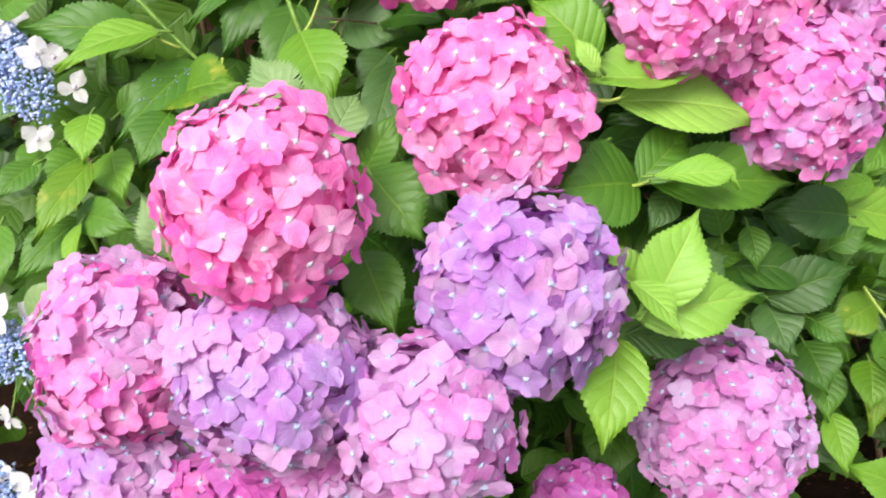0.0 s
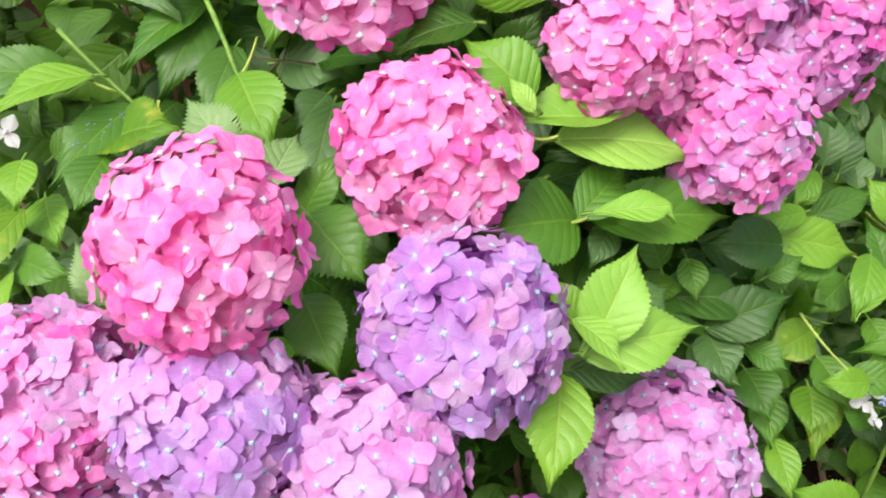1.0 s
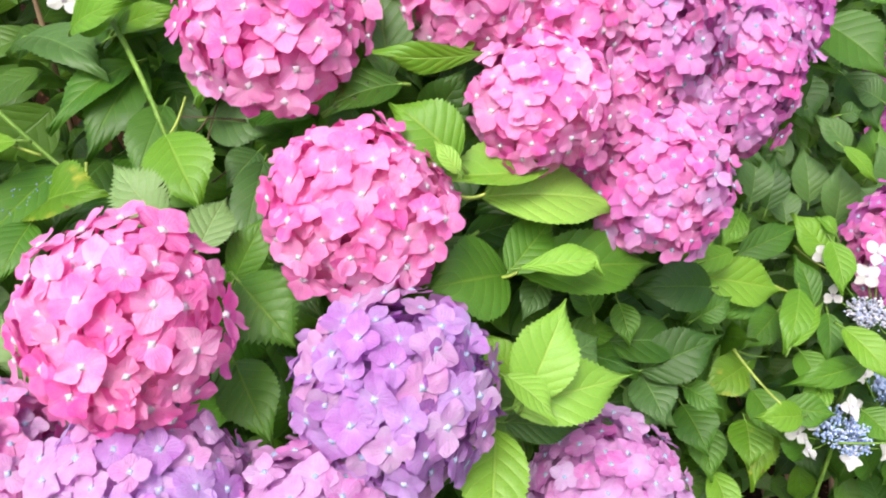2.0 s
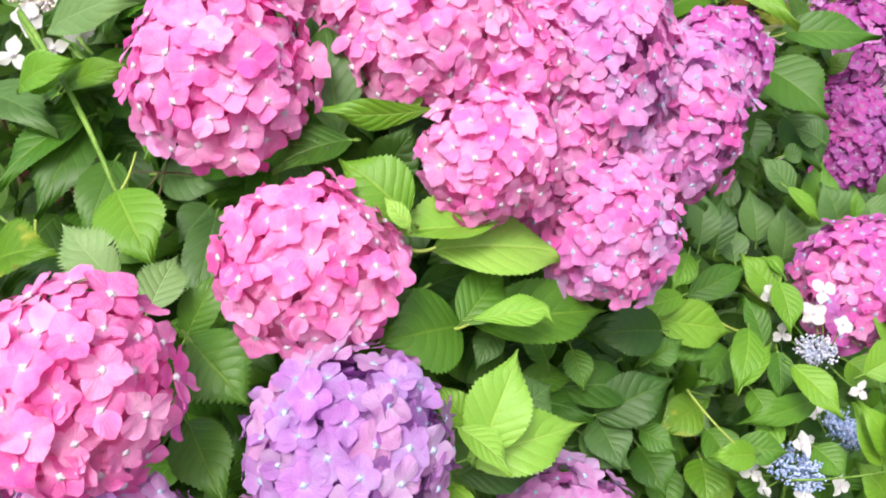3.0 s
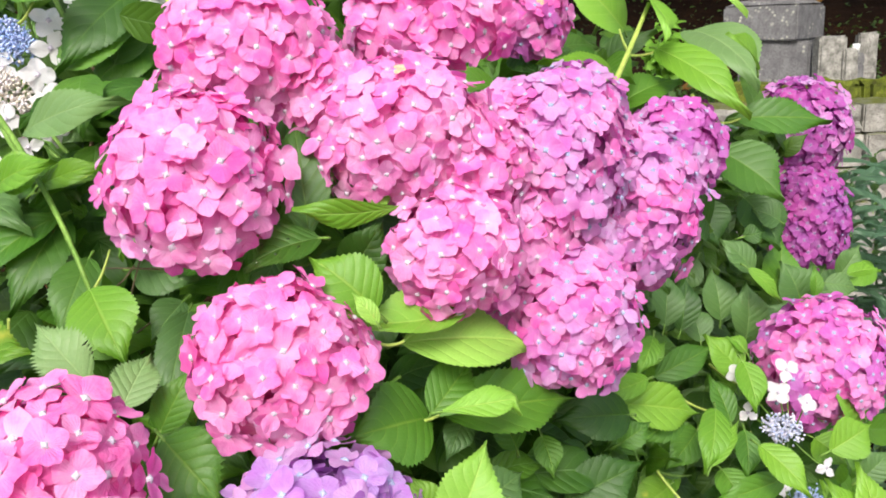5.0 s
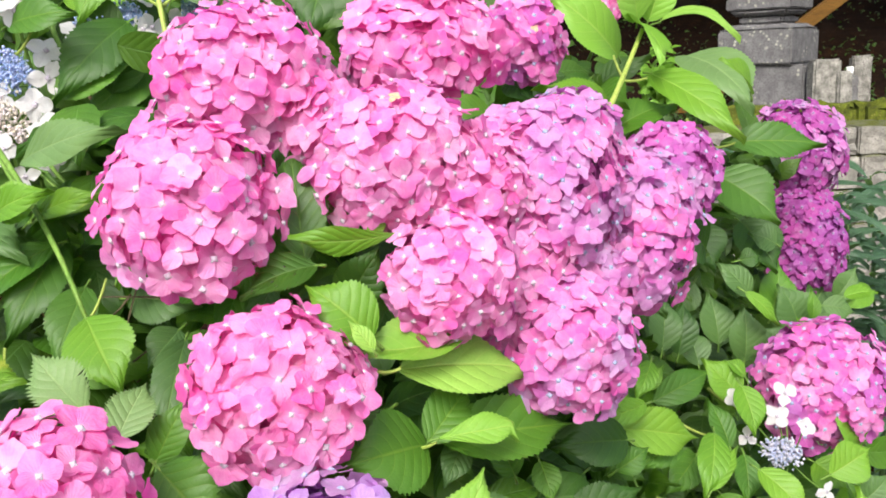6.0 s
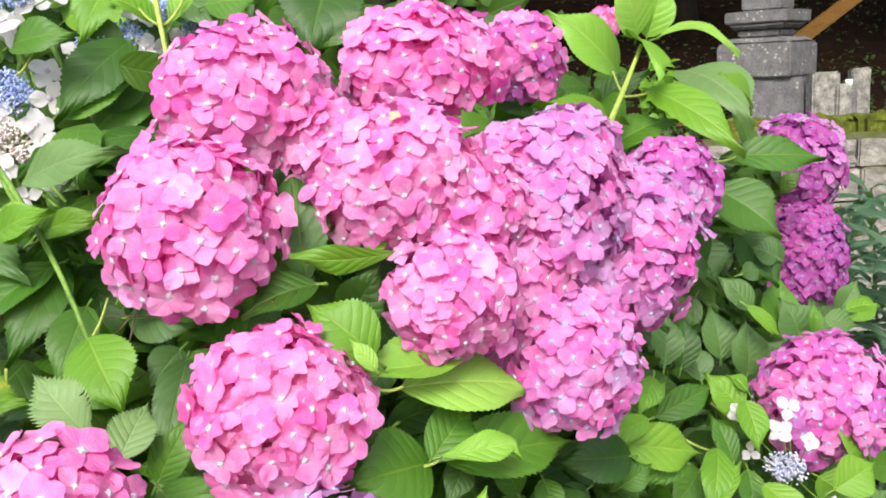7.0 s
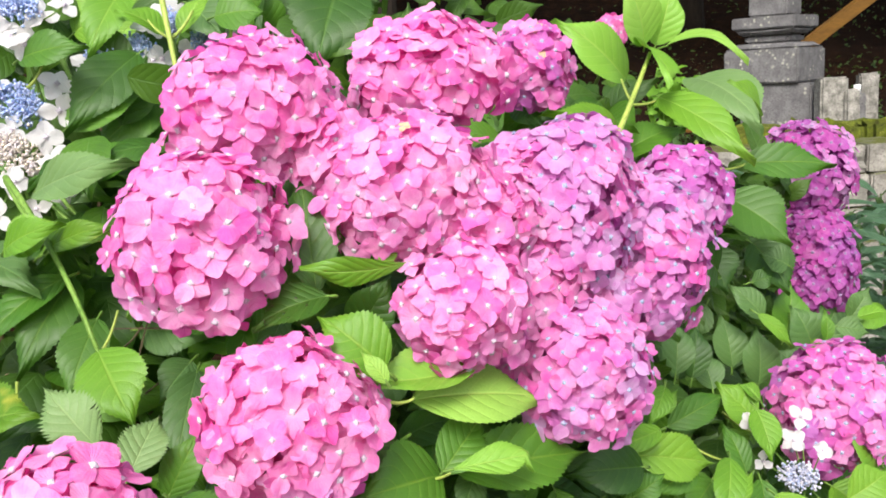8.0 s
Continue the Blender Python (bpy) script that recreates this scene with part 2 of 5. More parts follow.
GRANITE_PALE = rough_material("pale_granite", (0.070, 0.066, 0.057), (0.40, 0.385, 0.345), 24.0, 0.9, speck=(0.07, 0.065, 0.05), speck_size=60.0, depth=0.006)
WALLSTONE = rough_material("mossy_wall_stone", (0.11, 0.105, 0.09), (0.37, 0.35, 0.31), 13.0, 0.92, speck=(0.14, 0.13, 0.11), speck_size=60.0, moss=(0.085, 0.095, 0.014), depth=0.008)
TIMBER = rough_material("orange_brown_timber", (0.105, 0.048, 0.006), (0.165, 0.080, 0.010), 7.0, 0.6, depth=0.002, stretch=(0.4, 3, 3))
MOSS = rough_material("moss_on_stone", (0.020, 0.020, 0.006), (0.150, 0.185, 0.014), 24.0, 0.95, speck=(0.20, 0.18, 0.05), speck_size=70.0, depth=0.012)
WITHERED = rough_material("withered_sepal", (0.55, 0.34, 0.20), (0.66, 0.46, 0.36), 60.0, 0.8, depth=0.0006)
BARK = rough_material("dark_bark", (0.014, 0.010, 0.007), (0.030, 0.022, 0.016), 6.0, 0.95, depth=0.02, stretch=(1, 1, 0.2))


# ---- mesh helpers ----
def mesh_from(name, verts, faces, uvs=None, mats=(), slots=None):
    me = bpy.data.meshes.new(name)
    me.from_pydata([tuple(v) for v in verts], [], faces)
    if uvs is not None:
        layer = me.uv_layers.new(name="UVMap")
        loops = np.zeros(len(me.loops), dtype=np.int32)
        me.loops.foreach_get("vertex_index", loops)
        layer.data.foreach_set("uv", np.asarray(uvs, dtype=np.float32)[loops].ravel())
    for m in mats:
        me.materials.append(m)
    if slots is not None:
        me.polygons.foreach_set("material_index", np.asarray(slots, dtype=np.int32))
    me.polygons.foreach_set("use_smooth", np.ones(len(me.polygons), dtype=bool))
    me.update()
    return me


def part(name, data, parent, label="", m=None):
    """A mesh, or a bmesh, as one part under a thing or a part."""
    ob = new(name, data)
    ob.parent = parent
    if m is not None:
        ob.matrix_basis = m
    if label:
        tagged(ob, label)
    return ob


def bm_mesh(name, bm, material, smooth=False):
    me = bpy.data.meshes.new(name)
    bm.to_mesh(me)
    bm.free()
    me.materials.append(material)
    if smooth:
        me.polygons.foreach_set("use_smooth", np.ones(len(me.polygons), dtype=bool))
    return me


def tube(points, radii, sides=7):
    """Vertices and faces of a tapering tube through the points."""
    pts = [Vector(p) for p in points]
    verts, faces = [], []
    for i, p in enumerate(pts):
        way = (pts[min(i + 1, len(pts) - 1)] - pts[max(i - 1, 0)]).normalized()
        a = way.cross(Vector((0.31, 0.2, 0.93))).normalized()
        b = way.cross(a)
        for k in range(sides):
            w = 2 * math.pi * k / sides
            verts.append(tuple(p + radii[i] * (math.cos(w) * a + math.sin(w) * b)))
    for i in range(len(pts) - 1):
        for k in range(sides):
            j = (k + 1) % sides
            faces.append((i * sides + k, i * sides + j, (i + 1) * sides + j, (i + 1) * sides + k))
    faces.append(tuple(range(sides - 1, -1, -1)))
    faces.append(tuple(range((len(pts) - 1) * sides, len(pts) * sides)))
    return verts, faces


def bend(a, b, sag, steps=6):
    """Points on a bowed line from a to b; sag is the bow at the middle."""
    a, b, sag = Vector(a), Vector(b), Vector(sag)
    return [a.lerp(b, i / steps) + sag * 4 * (i / steps) * (1 - i / steps) for i in range(steps + 1)]


def frame_of(y_way, z_way):
    y = Vector(y_way).normalized()
    x = y.cross(Vector(z_way)).normalized()
    z = x.cross(y)
    return Matrix((x, y, z)).transposed()


# ---- leaves ----
def leaf_shape(length, width, fold=0.25, arch=0.08, droop=0.0, rows=44, fine=True, teeth=True, seed=0, peak=0.42, saw=1.0, lift=(0.0, 0.0), bow=0.0, hook=0.0):
    """One leaf along +y with its face to +z: ovate, drawn out to a point, saw-edged, creased at the midrib.
    lift: how far each half is turned up on top of the fold, in radians; bow: how far the tip swings sideways;
    hook: by how much the last fifth turns sideways, in radians."""
    rng = random.Random(seed)
    phase, wave = rng.uniform(0, 6.3), rng.uniform(0.012, 0.03)
    power = math.log(0.5) / math.log(peak)
    across = (-1.0, -0.72, -0.38, -0.06, 0.0, 0.06, 0.38, 0.72, 1.0) if fine else (-1.0, -0.5, 0.0, 0.5, 1.0)
    verts, uvs, faces = [], [], []
    for i in range(rows + 1):
        v = i / rows
        body = math.sin(math.pi * v ** power) ** 0.78 if 0 < v < 1 else 0.0
        body *= 1 - 0.80 * max(0.0, (v - 0.58) / 0.42) ** 1.2
        half = 0.5 * width * max(body, 0.012)
        tooth = saw * (0.060 if i % 2 else -0.040) if teeth and 0.08 < v < 0.95 else 0.0
        for u in across:
            edge = abs(u) > 0.99
            lean = math.atan(fold) + lift[1 if u > 0 else 0] * abs(u) ** 0.5
            reach = abs(u) * half * (1 + (tooth if edge else 0))
            x = math.copysign(reach * math.cos(lean), u) * 1.03 + bow * length * v * v
            y = v * length + (0.0080 * saw * length * (1 if i % 2 else -1) if edge and teeth else 0.0)
            z = reach * math.sin(lean)
            z += arch * length * 4 * v * (1 - v)
            z -= droop * length * v * v * abs(u) ** 2
            z += wave * length * math.sin(phase + 7 * v + (1.8 if u > 0 else 0)) * abs(u) ** 1.5 * body
            z -= 0.0026 * length * math.sin(2 * math.pi * (7.5 * (v - 0.27 * abs(u) ** 1.15)) + 1.57) * min(1.0, abs(u) * 2.5) * body * (0.5 if edge else 1)
            if hook and v > 0.8:
                past, turn = y - 0.8 * length, hook * min(1.0, (v - 0.8) / 0.08)
                x, y = x * math.cos(turn) + past * math.sin(turn), 0.8 * length + past * math.cos(turn) - x * math.sin(turn)
            verts.append((x, y, z))
            uvs.append((0.5 + 0.5 * u, v))
    n = len(across)
    for i in range(rows):
        for k in range(n - 1):
            faces.append((i * n + k, i * n + k + 1, (i + 1) * n + k + 1, (i + 1) * n + k))
    return verts, faces, uvs


LEAF_COUNT = [0]


def leaf(shrub, base, tip, width, facing, tint, fold=0.25, arch=0.08, droop=0.1, stalk=0.013, peak=0.42, saw=0.8, lift=(0.0, 0.0), bow=0.0, hook=0.0):
    """A leaf of a shrub from its base to its tip; facing is the way that its upper side looks."""
    base, tip = Vector(base), Vector(tip)
    length = (tip - base).length
    LEAF_COUNT[0] += 1
    verts, faces, uvs = leaf_shape(length, width, fold, arch, droop, seed=LEAF_COUNT[0], peak=peak, saw=saw, lift=lift, bow=bow, hook=hook)
    slots = [0] * len(faces)
    sv, sf = tube(bend((0, 0.004, 0.0005), (0, -stalk, -0.55 * stalk), (0, 0, 0.1 * stalk), 4), [0.0013, 0.0014, 0.0015, 0.0017, 0.002], 6)
    off = len(verts)
    verts, uvs = verts + sv, uvs + [(0.5, 0.0)] * len(sv)
    faces = faces + [tuple(off + i for i in f) for f in sf]
    slots += [1] * len(sf)
    me = mesh_from("leaf", verts, faces, uvs, (LEAVES[tint], STEM_GREEN), slots)
    m = frame_of(tip - base, facing).to_4x4()
    m.translation = base
    return part("leaf", me, shrub, m=m)


def leaf_mass(name, shrub, spots, material, size=(0.07, 0.12), seed=1, rows=14, toward=(0, -0.6, 0.8), label=""):
    """Many plain leaves behind the front ones, joined into one part. spots: a function of a random generator that gives a place."""
    rng = random.Random(seed)
    shapes = [leaf_shape(1.0, rng.uniform(0.52, 0.68), rng.uniform(0.1, 0.4), rng.uniform(0.03, 0.12), 0.15, rows, False, False, seed * 50 + k, bow=rng.uniform(-0.15, 0.15)) for k in range(6)]
    verts, faces, uvs = [], [], []
    for place in spots(rng):
        v, f, t = shapes[rng.randrange(6)]
        s = rng.uniform(*size)
        way = Vector((rng.gauss(0, 1), rng.gauss(-0.3, 0.7), rng.gauss(-0.35, 0.6)))
        up = Vector(toward) + Vector((rng.gauss(0, 0.45), rng.gauss(0, 0.4), rng.gauss(0, 0.4)))
        m = frame_of(way, up) * s
        off = len(verts)
        p = Vector(place)
        verts += [tuple(p + m @ Vector(q)) for q in v]
        uvs += t
        faces += [tuple(off + i for i in q) for q in f]
    ob = part(name, mesh_from(name, verts, faces, uvs, (material,)), shrub, label)
    return tagged(ob, kind="stuff")


# ---- florets and flower heads ----
def sepal_points(length, width, seed, n=6):
    """One rounded sepal along +y, narrowed towards the eye, cupped and a little wavy."""
    rng = random.Random(seed)
    cup, curl = rng.uniform(-0.12, 0.28), rng.uniform(-0.24, 0.14)
    skew, point, wave = rng.uniform(-0.12, 0.12), rng.uniform(0.02, 0.16), rng.uniform(0.03, 0.10)
    verts, uvs = [], []
    for j in range(n + 1):
        for i in range(n + 1):
            a, b = 2 * i / n - 1, 2 * j / n - 1
            u, w = a * math.sqrt(1 - 0.5 * b * b), b * math.sqrt(1 - 0.5 * a * a)
            v = 0.5 + 0.5 * w
            waist = 0.56 + 0.44 * min(1.0, v / 0.5) ** 0.8 - 0.22 * max(0.0, v - 0.6)
            x = u * 0.5 * width * waist * (1 + 0.05 * math.sin(9 * v + seed)) + skew * length * v * v
            y = length * (v + point * (1 - abs(u)) * v ** 5 + 0.045 * math.sin(4.5 * u + 1.7 * seed) * v ** 3)
            z = length * (cup * u * u * v + curl * v * v + wave * math.sin(3 * u + seed) * v + 0.085 * math.sin(6 * u + 2 * seed) * v ** 3 * (0.4 + abs(u)))
            verts.append((x, y, z))
            uvs.append((0.5 + 0.5 * u, v))
    m = n + 1
    faces = [(j * m + i, j * m + i + 1, (j + 1) * m + i + 1, (j + 1) * m + i) for j in range(n) for i in range(n)]
    return verts, faces, uvs


def floret_shape(seed, sepals=4, broad=(0.96, 1.18), tilt=(-0.12, 0.34), n=6):
    """A floret one unit across: sepals in two overlapping pairs, face to +z."""
    rng = random.Random(seed)
    verts, faces, uvs = [], [], []
    for k in range(sepals):
        length = 0.5 * rng.uniform(0.90, 1.10)
        v, f, t = sepal_points(length, length * rng.uniform(*broad), seed * 10 + k, n)
        turn = Matrix.Rotation(2 * math.pi * k / sepals + rng.uniform(-0.14, 0.14), 3, "Z") @ Matrix.Rotation(rng.uniform(*tilt), 3, "X")
        lift = Vector((0, 0, 0.065 * (k % 2)))
        off = len(verts)
        verts += [tuple(turn @ Vector(q) + lift) for q in v]
        uvs += t
        faces += [tuple(off + i for i in q) for q in f]
    return verts, faces, uvs


def eye_mesh(material):
    bm = bmesh.new()
    bmesh.ops.create_icosphere(bm, subdivisions=2, radius=0.072)
    for v in bm.verts:
        v.co.z = v.co.z * 0.9 + 0.06
    for k in range(4):
        w = k * math.pi / 2 + 0.4
        bmesh.ops.create_icosphere(bm, subdivisions=1, radius=0.034, matrix=Matrix.Translation((0.066 * math.cos(w), 0.066 * math.sin(w), 0.064)))
    return bm_mesh("eye", bm, material, True)


FLORETS = [floret_shape(11 + k) for k in range(12)]
PLAIN_FLORETS = [floret_shape(11 + k, n=4) for k in range(8)]
FLORET_MESHES = {key: [mesh_from("floret", *shape, (mat,)) for shape in FLORETS] for key, mat in PETALS.items()}
FLORET_MESHES["white"] = [mesh_from("floret", *floret_shape(31 + k, 3 + k % 2, (0.86, 1.08), (-0.1, 0.15)), (PETALS["white"],)) for k in range(8)]
FLORET_MESHES["withered"] = [mesh_from("floret", *shape, (WITHERED,)) for shape in FLORETS]
EYES = {"pale": eye_mesh(EYE_PALE), "blue": eye_mesh(EYE_BLUE), "dull": eye_mesh(EYE_DULL)}
HEAD_COUNT = [0]


def spread(count, rng, jitter, rounds=14):
    """Directions spread evenly over a sphere, then pushed apart so that none crowd."""
    k = np.arange(count)
    z = 1 - 2 * (k + 0.5) / count
    w = rng.uniform(0, 6.28) + k * 2.39996
    d = np.stack([np.sqrt(1 - z * z) * np.cos(w), np.sqrt(1 - z * z) * np.sin(w), z], 1)
    d += np.array([[rng.gauss(0, jitter) for _ in range(3)] for _ in range(count)])
    d /= np.linalg.norm(d, axis=1)[:, None]
    want = math.sqrt(4 * math.pi / count)
    for _ in range(rounds):
        gap = d[:, None] - d[None]
        far = np.linalg.norm(gap, axis=2) + np.eye(count)
        push = np.clip(want - far, 0, None)
        d = d + 0.22 * (gap / far[:, :, None] * (push * (1 - np.eye(count)))[:, :, None]).sum(1)
        d /= np.linalg.norm(d, axis=1)[:, None]
    return [Vector(q) for q in d]


def flower_head(place, size, floret, tints, eye, label, face=(0.0, -0.75, 0.66), cover=-0.30, stem=(0.03, 0.22, -0.13), gap=0.54, ruffle=0.23, withered=0, seed=0):
    """A mophead: florets packed round a rounded body of half-axes size, with joined inner florets and a stem."""
    HEAD_COUNT[0] += 1
    rng = random.Random(400 + HEAD_COUNT[0] + seed)
    head = new("hydrangea_flower_head")
    head.location = place
    rx, ry, rz = size
    axis = Vector(face).normalized()
    reach = (rx * ry * rz) ** (1 / 3)
    total = int(4 * math.pi * reach * reach / (gap * floret * floret))
    inner_v, inner_f, inner_t = [], [], []
    here = Vector((HEAD_COUNT[0] * 3.1, 0, HEAD_COUNT[0] * 2.3))
    for i, d in enumerate(spread(total, rng, 0.05)):
        if d.dot(axis) < cover:
            continue
        bulge = 1 + 0.12 * noise.noise(d * 2.3 + here) + 0.09 * noise.noise(d * 4.6 - here) + (0.045, -0.040, 0.005)[i % 3] + max(-0.05, min(0.06, rng.gauss(0, 0.03)))
        spot = Vector((d.x * rx, d.y * ry, d.z * rz)) * bulge
        out = Vector((d.x / rx, d.y / ry, d.z / rz)).normalized()
        out = (out + ruffle * Vector([max(-1.6, min(1.6, rng.gauss(0, 1))) for _ in range(3)]) + 0.33 * axis).normalized()
        s = floret * rng.uniform(0.86, 1.16)
        m = frame_of(out.orthogonal(), out).to_4x4() @ Matrix.Rotation(rng.uniform(0, 6.28), 4, "Z") @ Matrix.Diagonal((s, s, s, 1))
        m.translation = spot
        tint = tints[0] if len(tints) == 1 or rng.random() < 0.62 + 0.9 * noise.noise(d * 1.6 + Vector((0, HEAD_COUNT[0] * 1.7, 0))) else tints[1]
        f = part("floret", FLORET_MESHES[tint][rng.randrange(12)], head, m=m)
        part("eye", EYES[eye], f)
        # more florets tucked in below
        for _ in range(3):
            q = PLAIN_FLORETS[rng.randrange(8)]
            lean = (out + 0.3 * Vector([rng.gauss(0, 1) for _ in range(3)])).normalized()
            m2 = frame_of(lean.orthogonal(), lean) @ Matrix.Rotation(rng.uniform(0, 6.28), 3, "Z") * (s * 0.98)
            off = len(inner_v)
            at = spot * rng.uniform(0.66, 0.83) + Vector([rng.uniform(-0.4, 0.4) for _ in range(3)]) * 0.7 * floret
            inner_v += [tuple(at + m2 @ Vector(p)) for p in q[0]]
            inner_t += q[2]
            inner_f += [tuple(off + k for k in face_) for face_ in q[1]]
    for _ in range(withered):
        d = (axis + Vector([rng.uniform(-0.5, 0.5) for _ in range(3)])).normalized()
        m = frame_of(d.orthogonal(), d).to_4x4() @ Matrix.Diagonal((0.38 * floret, 0.38 * floret, 0.38 * floret, 1))
        m.translation = Vector((d.x * rx, d.y * ry, d.z * rz)) * 1.05
        part("floret", FLORET_MESHES["withered"][rng.randrange(8)], head, "browned withered floret", m)
    if inner_v:
        tagged(part("inner_floret_mass", mesh_from("inner_floret_mass", inner_v, inner_f, inner_t, (PETALS[tints[0]],)), head), kind="stuff")
    end = Vector(stem)
    v, f = tube(bend(Vector((0, 0.2 * ry, -0.2 * rz)), end, (0, 0, -0.02), 7), [0.0035, 0.0035, 0.0036, 0.0038, 0.004, 0.0042, 0.0045, 0.005], 8)
    part("stem", mesh_from("stem", v, f, None, (STEM_GREEN,)), head)
    return tagged(head, label, "hydrangea flower", "mophead hydrangea flowers")


def lacecap_head(place, facing, radius, ring, bud, label, floret=0.040, seed=1, stem=(0.02, 0.10, -0.25)):
    """A lacecap: a flat cluster of tiny buds ringed by large white florets."""
    rng = random.Random(900 + seed)
    head = new("lacecap_flower_head")
    head.location = place
    turn = frame_of(Vector(facing).orthogonal(), facing)
    ball = bmesh.new()
    bmesh.ops.create_icosphere(ball, subdivisions=1, radius=1.0)
    bv, bf = [tuple(v.co) for v in ball.verts], [tuple(v.index for v in f.verts) for f in ball.faces]
    ball.free()
    verts, faces = [], []
    for i in range(560):
        r = radius * 0.74 * math.sqrt((i + 0.5) / 560) * rng.uniform(0.9, 1.1)
        w = i * 2.39996
        clump = 1 + 0.35 * noise.noise(Vector((math.cos(w), math.sin(w), seed)) * 1.3)
        p = turn @ Vector((1.2 * clump * r * math.cos(w) + rng.gauss(0, 0.003), 0.8 * clump * r * math.sin(w) + rng.gauss(0, 0.003), 0.18 * radius * (1 - (r / radius) ** 2) + rng.gauss(0, 0.008)))
        if noise.noise(p * 75 + Vector((seed * 3.0, 0, 0))) < -0.30:
            continue
        s = rng.uniform(0.0013, 0.0026)
        off = len(verts)
        verts += [tuple(p + Vector(q) * s) for q in bv]
        faces += [tuple(off + k for k in f) for f in bf]
        if i % 2 == 0:
            off = len(verts)
            tv, tf = tube([p * 0.8 + turn @ Vector((0, 0, -0.010)), p], [0.0007, 0.0006], 4)
            verts += tv
            faces += [tuple(off + k for k in f) for f in tf]
    tagged(part("bud_mass", mesh_from("bud_mass", verts, faces, None, (bud,)), head), kind="stuff")
    for spot in ring:
        p = Vector(spot)
        out = (turn @ Vector((0, 0, 0.45)) + Vector((0.12, -0.85, 0.12)) + 4 * p + Vector((rng.gauss(0, 0.34), rng.gauss(0, 0.25), rng.gauss(0, 0.34)))).normalized()
        s = floret * rng.uniform(0.86, 1.14)
        m = frame_of(out.orthogonal(), out).to_4x4() @ Matrix.Rotation(rng.uniform(0, 6.28), 4, "Z") @ Matrix.Diagonal((s, s, s, 1))
        m.translation = p
        f = part("floret", FLORET_MESHES["white"][rng.randrange(8)], head, "white floret", m)
        part("eye", EYES["pale"], f)
        tv, tf = tube(bend(turn @ Vector((0, 0, -0.03)), p - 0.002 * out, (0, 0, -0.004), 4), [0.0011] * 5, 5)
        part("pedicel", mesh_from("pedicel", tv, tf, None, (STEM_GREEN,)), head)
    tv, tf = tube(bend(turn @ Vector((0, 0, -0.005)), stem, (0, 0, -0.01), 6), [0.0022 + 0.0003 * k for k in range(7)], 7)
    part("stem", mesh_from("stem", tv, tf, None, (STEM_GREEN,)), head)
    return tagged(head, label, "lacecap flower", "lacecap hydrangea flowers")


# ---- ground and distance ----
def terrain():
    """One sheet: flat earth round the shrubs, a terrace behind the retaining wall, then a rising wooded slope."""
    xs = np.concatenate([np.linspace(-400, -12, 14), np.linspace(-10, -3.2, 12), np.linspace(-3, 9, 61), np.linspace(10, 400, 16)])
    ys = np.concatenate([np.linspace(-400, -6, 10), np.linspace(-5, 2.8, 16), np.linspace(3, 7, 51), np.linspace(7.5, 18, 22), np.linspace(20, 400, 14)])
    verts, faces = [], []
    for y in ys:
        for x in xs:
            z = 0.02 * math.sin(1.7 * x) * math.cos(1.3 * y)
            s = (x - 2.81) * 0.186 + (y - 4.14) * 0.983
            z += 0.97 * min(1.0, max(0.0, (s - 0.12) / 0.16))
            if s > 2.2:
                z += 0.30 * min(s - 2.2, 60) * min(1.0, 0.25 + 0.12 * (s - 2.2)) + 0.10 * noise.noise(Vector((x, y, 0)) * 0.8)
            verts.append((x, y, z))
    n = len(xs)
    for j in range(len(ys) - 1):
        for i in range(n - 1):
            faces.append((j * n + i, j * n + i + 1, (j + 1) * n + i + 1, (j + 1) * n + i))
    return tagged(new("ground", mesh_from("ground", verts, faces, None, (SOIL,))), "brown earth covered with leaf litter, the wood's shade in its colour", "ground", kind="structure")


ground = terrain()


def block(size, bevel=0.008, rough=0.006, seed=0, taper=0.0):
    """A worn stone block, its foot at z = 0."""
    bm = bmesh.new()
    bmesh.ops.create_cube(bm, size=1.0)
    bmesh.ops.subdivide_edges(bm, edges=bm.edges[:], cuts=4, use_grid_fill=True)
    for v in bm.verts:
        k = 1 - taper * (v.co.z + 0.5)
        v.co = Vector((v.co.x * size[0] * k, v.co.y * size[1] * k, (v.co.z + 0.5) * size[2]))
        d = noise.noise_vector(v.co * 9 + Vector((seed * 7.7, 0, 0)))
        v.co += d * rough
    bmesh.ops.bevel(bm, geom=[e for e in bm.edges if len(e.link_faces) == 2 and e.calc_face_angle() > 1.0], offset=bevel, segments=2, affect="EDGES")
    return bm


def wall_of_stones():
    """The dry retaining wall of the terrace: uneven courses of squared stones."""
    rng = random.Random(31)
    wall = new("retaining_wall")
    wall.matrix_basis = pose(2.81, 4.14, 0.0, 0, 0, -10.7)
    shapes = [bm_mesh("stone", block((1, 1, 1), 0.03, 0.03, 40 + k), WALLSTONE) for k in range(5)]
    z = -0.02
    for course in range(6):
        high = (0.19, 0.17, 0.18, 0.17, 0.17, 0.145)[course]
        x = -1.4 + rng.uniform(-0.2, 0.1)
        while x < 4.2:
            long = rng.uniform(0.16, 0.36)
            m = pose(x + long / 2, 0.20 + rng.uniform(-0.012, 0.012), z) @ Matrix.Diagonal((long - 0.008, 0.40, high - 0.006, 1))
            part("stone", shapes[rng.randrange(5)], wall, m=m)
            x += long
        z += high
    return tagged(wall, "low retaining wall of weathered, mossy squared stones", "stone wall", kind="structure")


wall_of_stones()

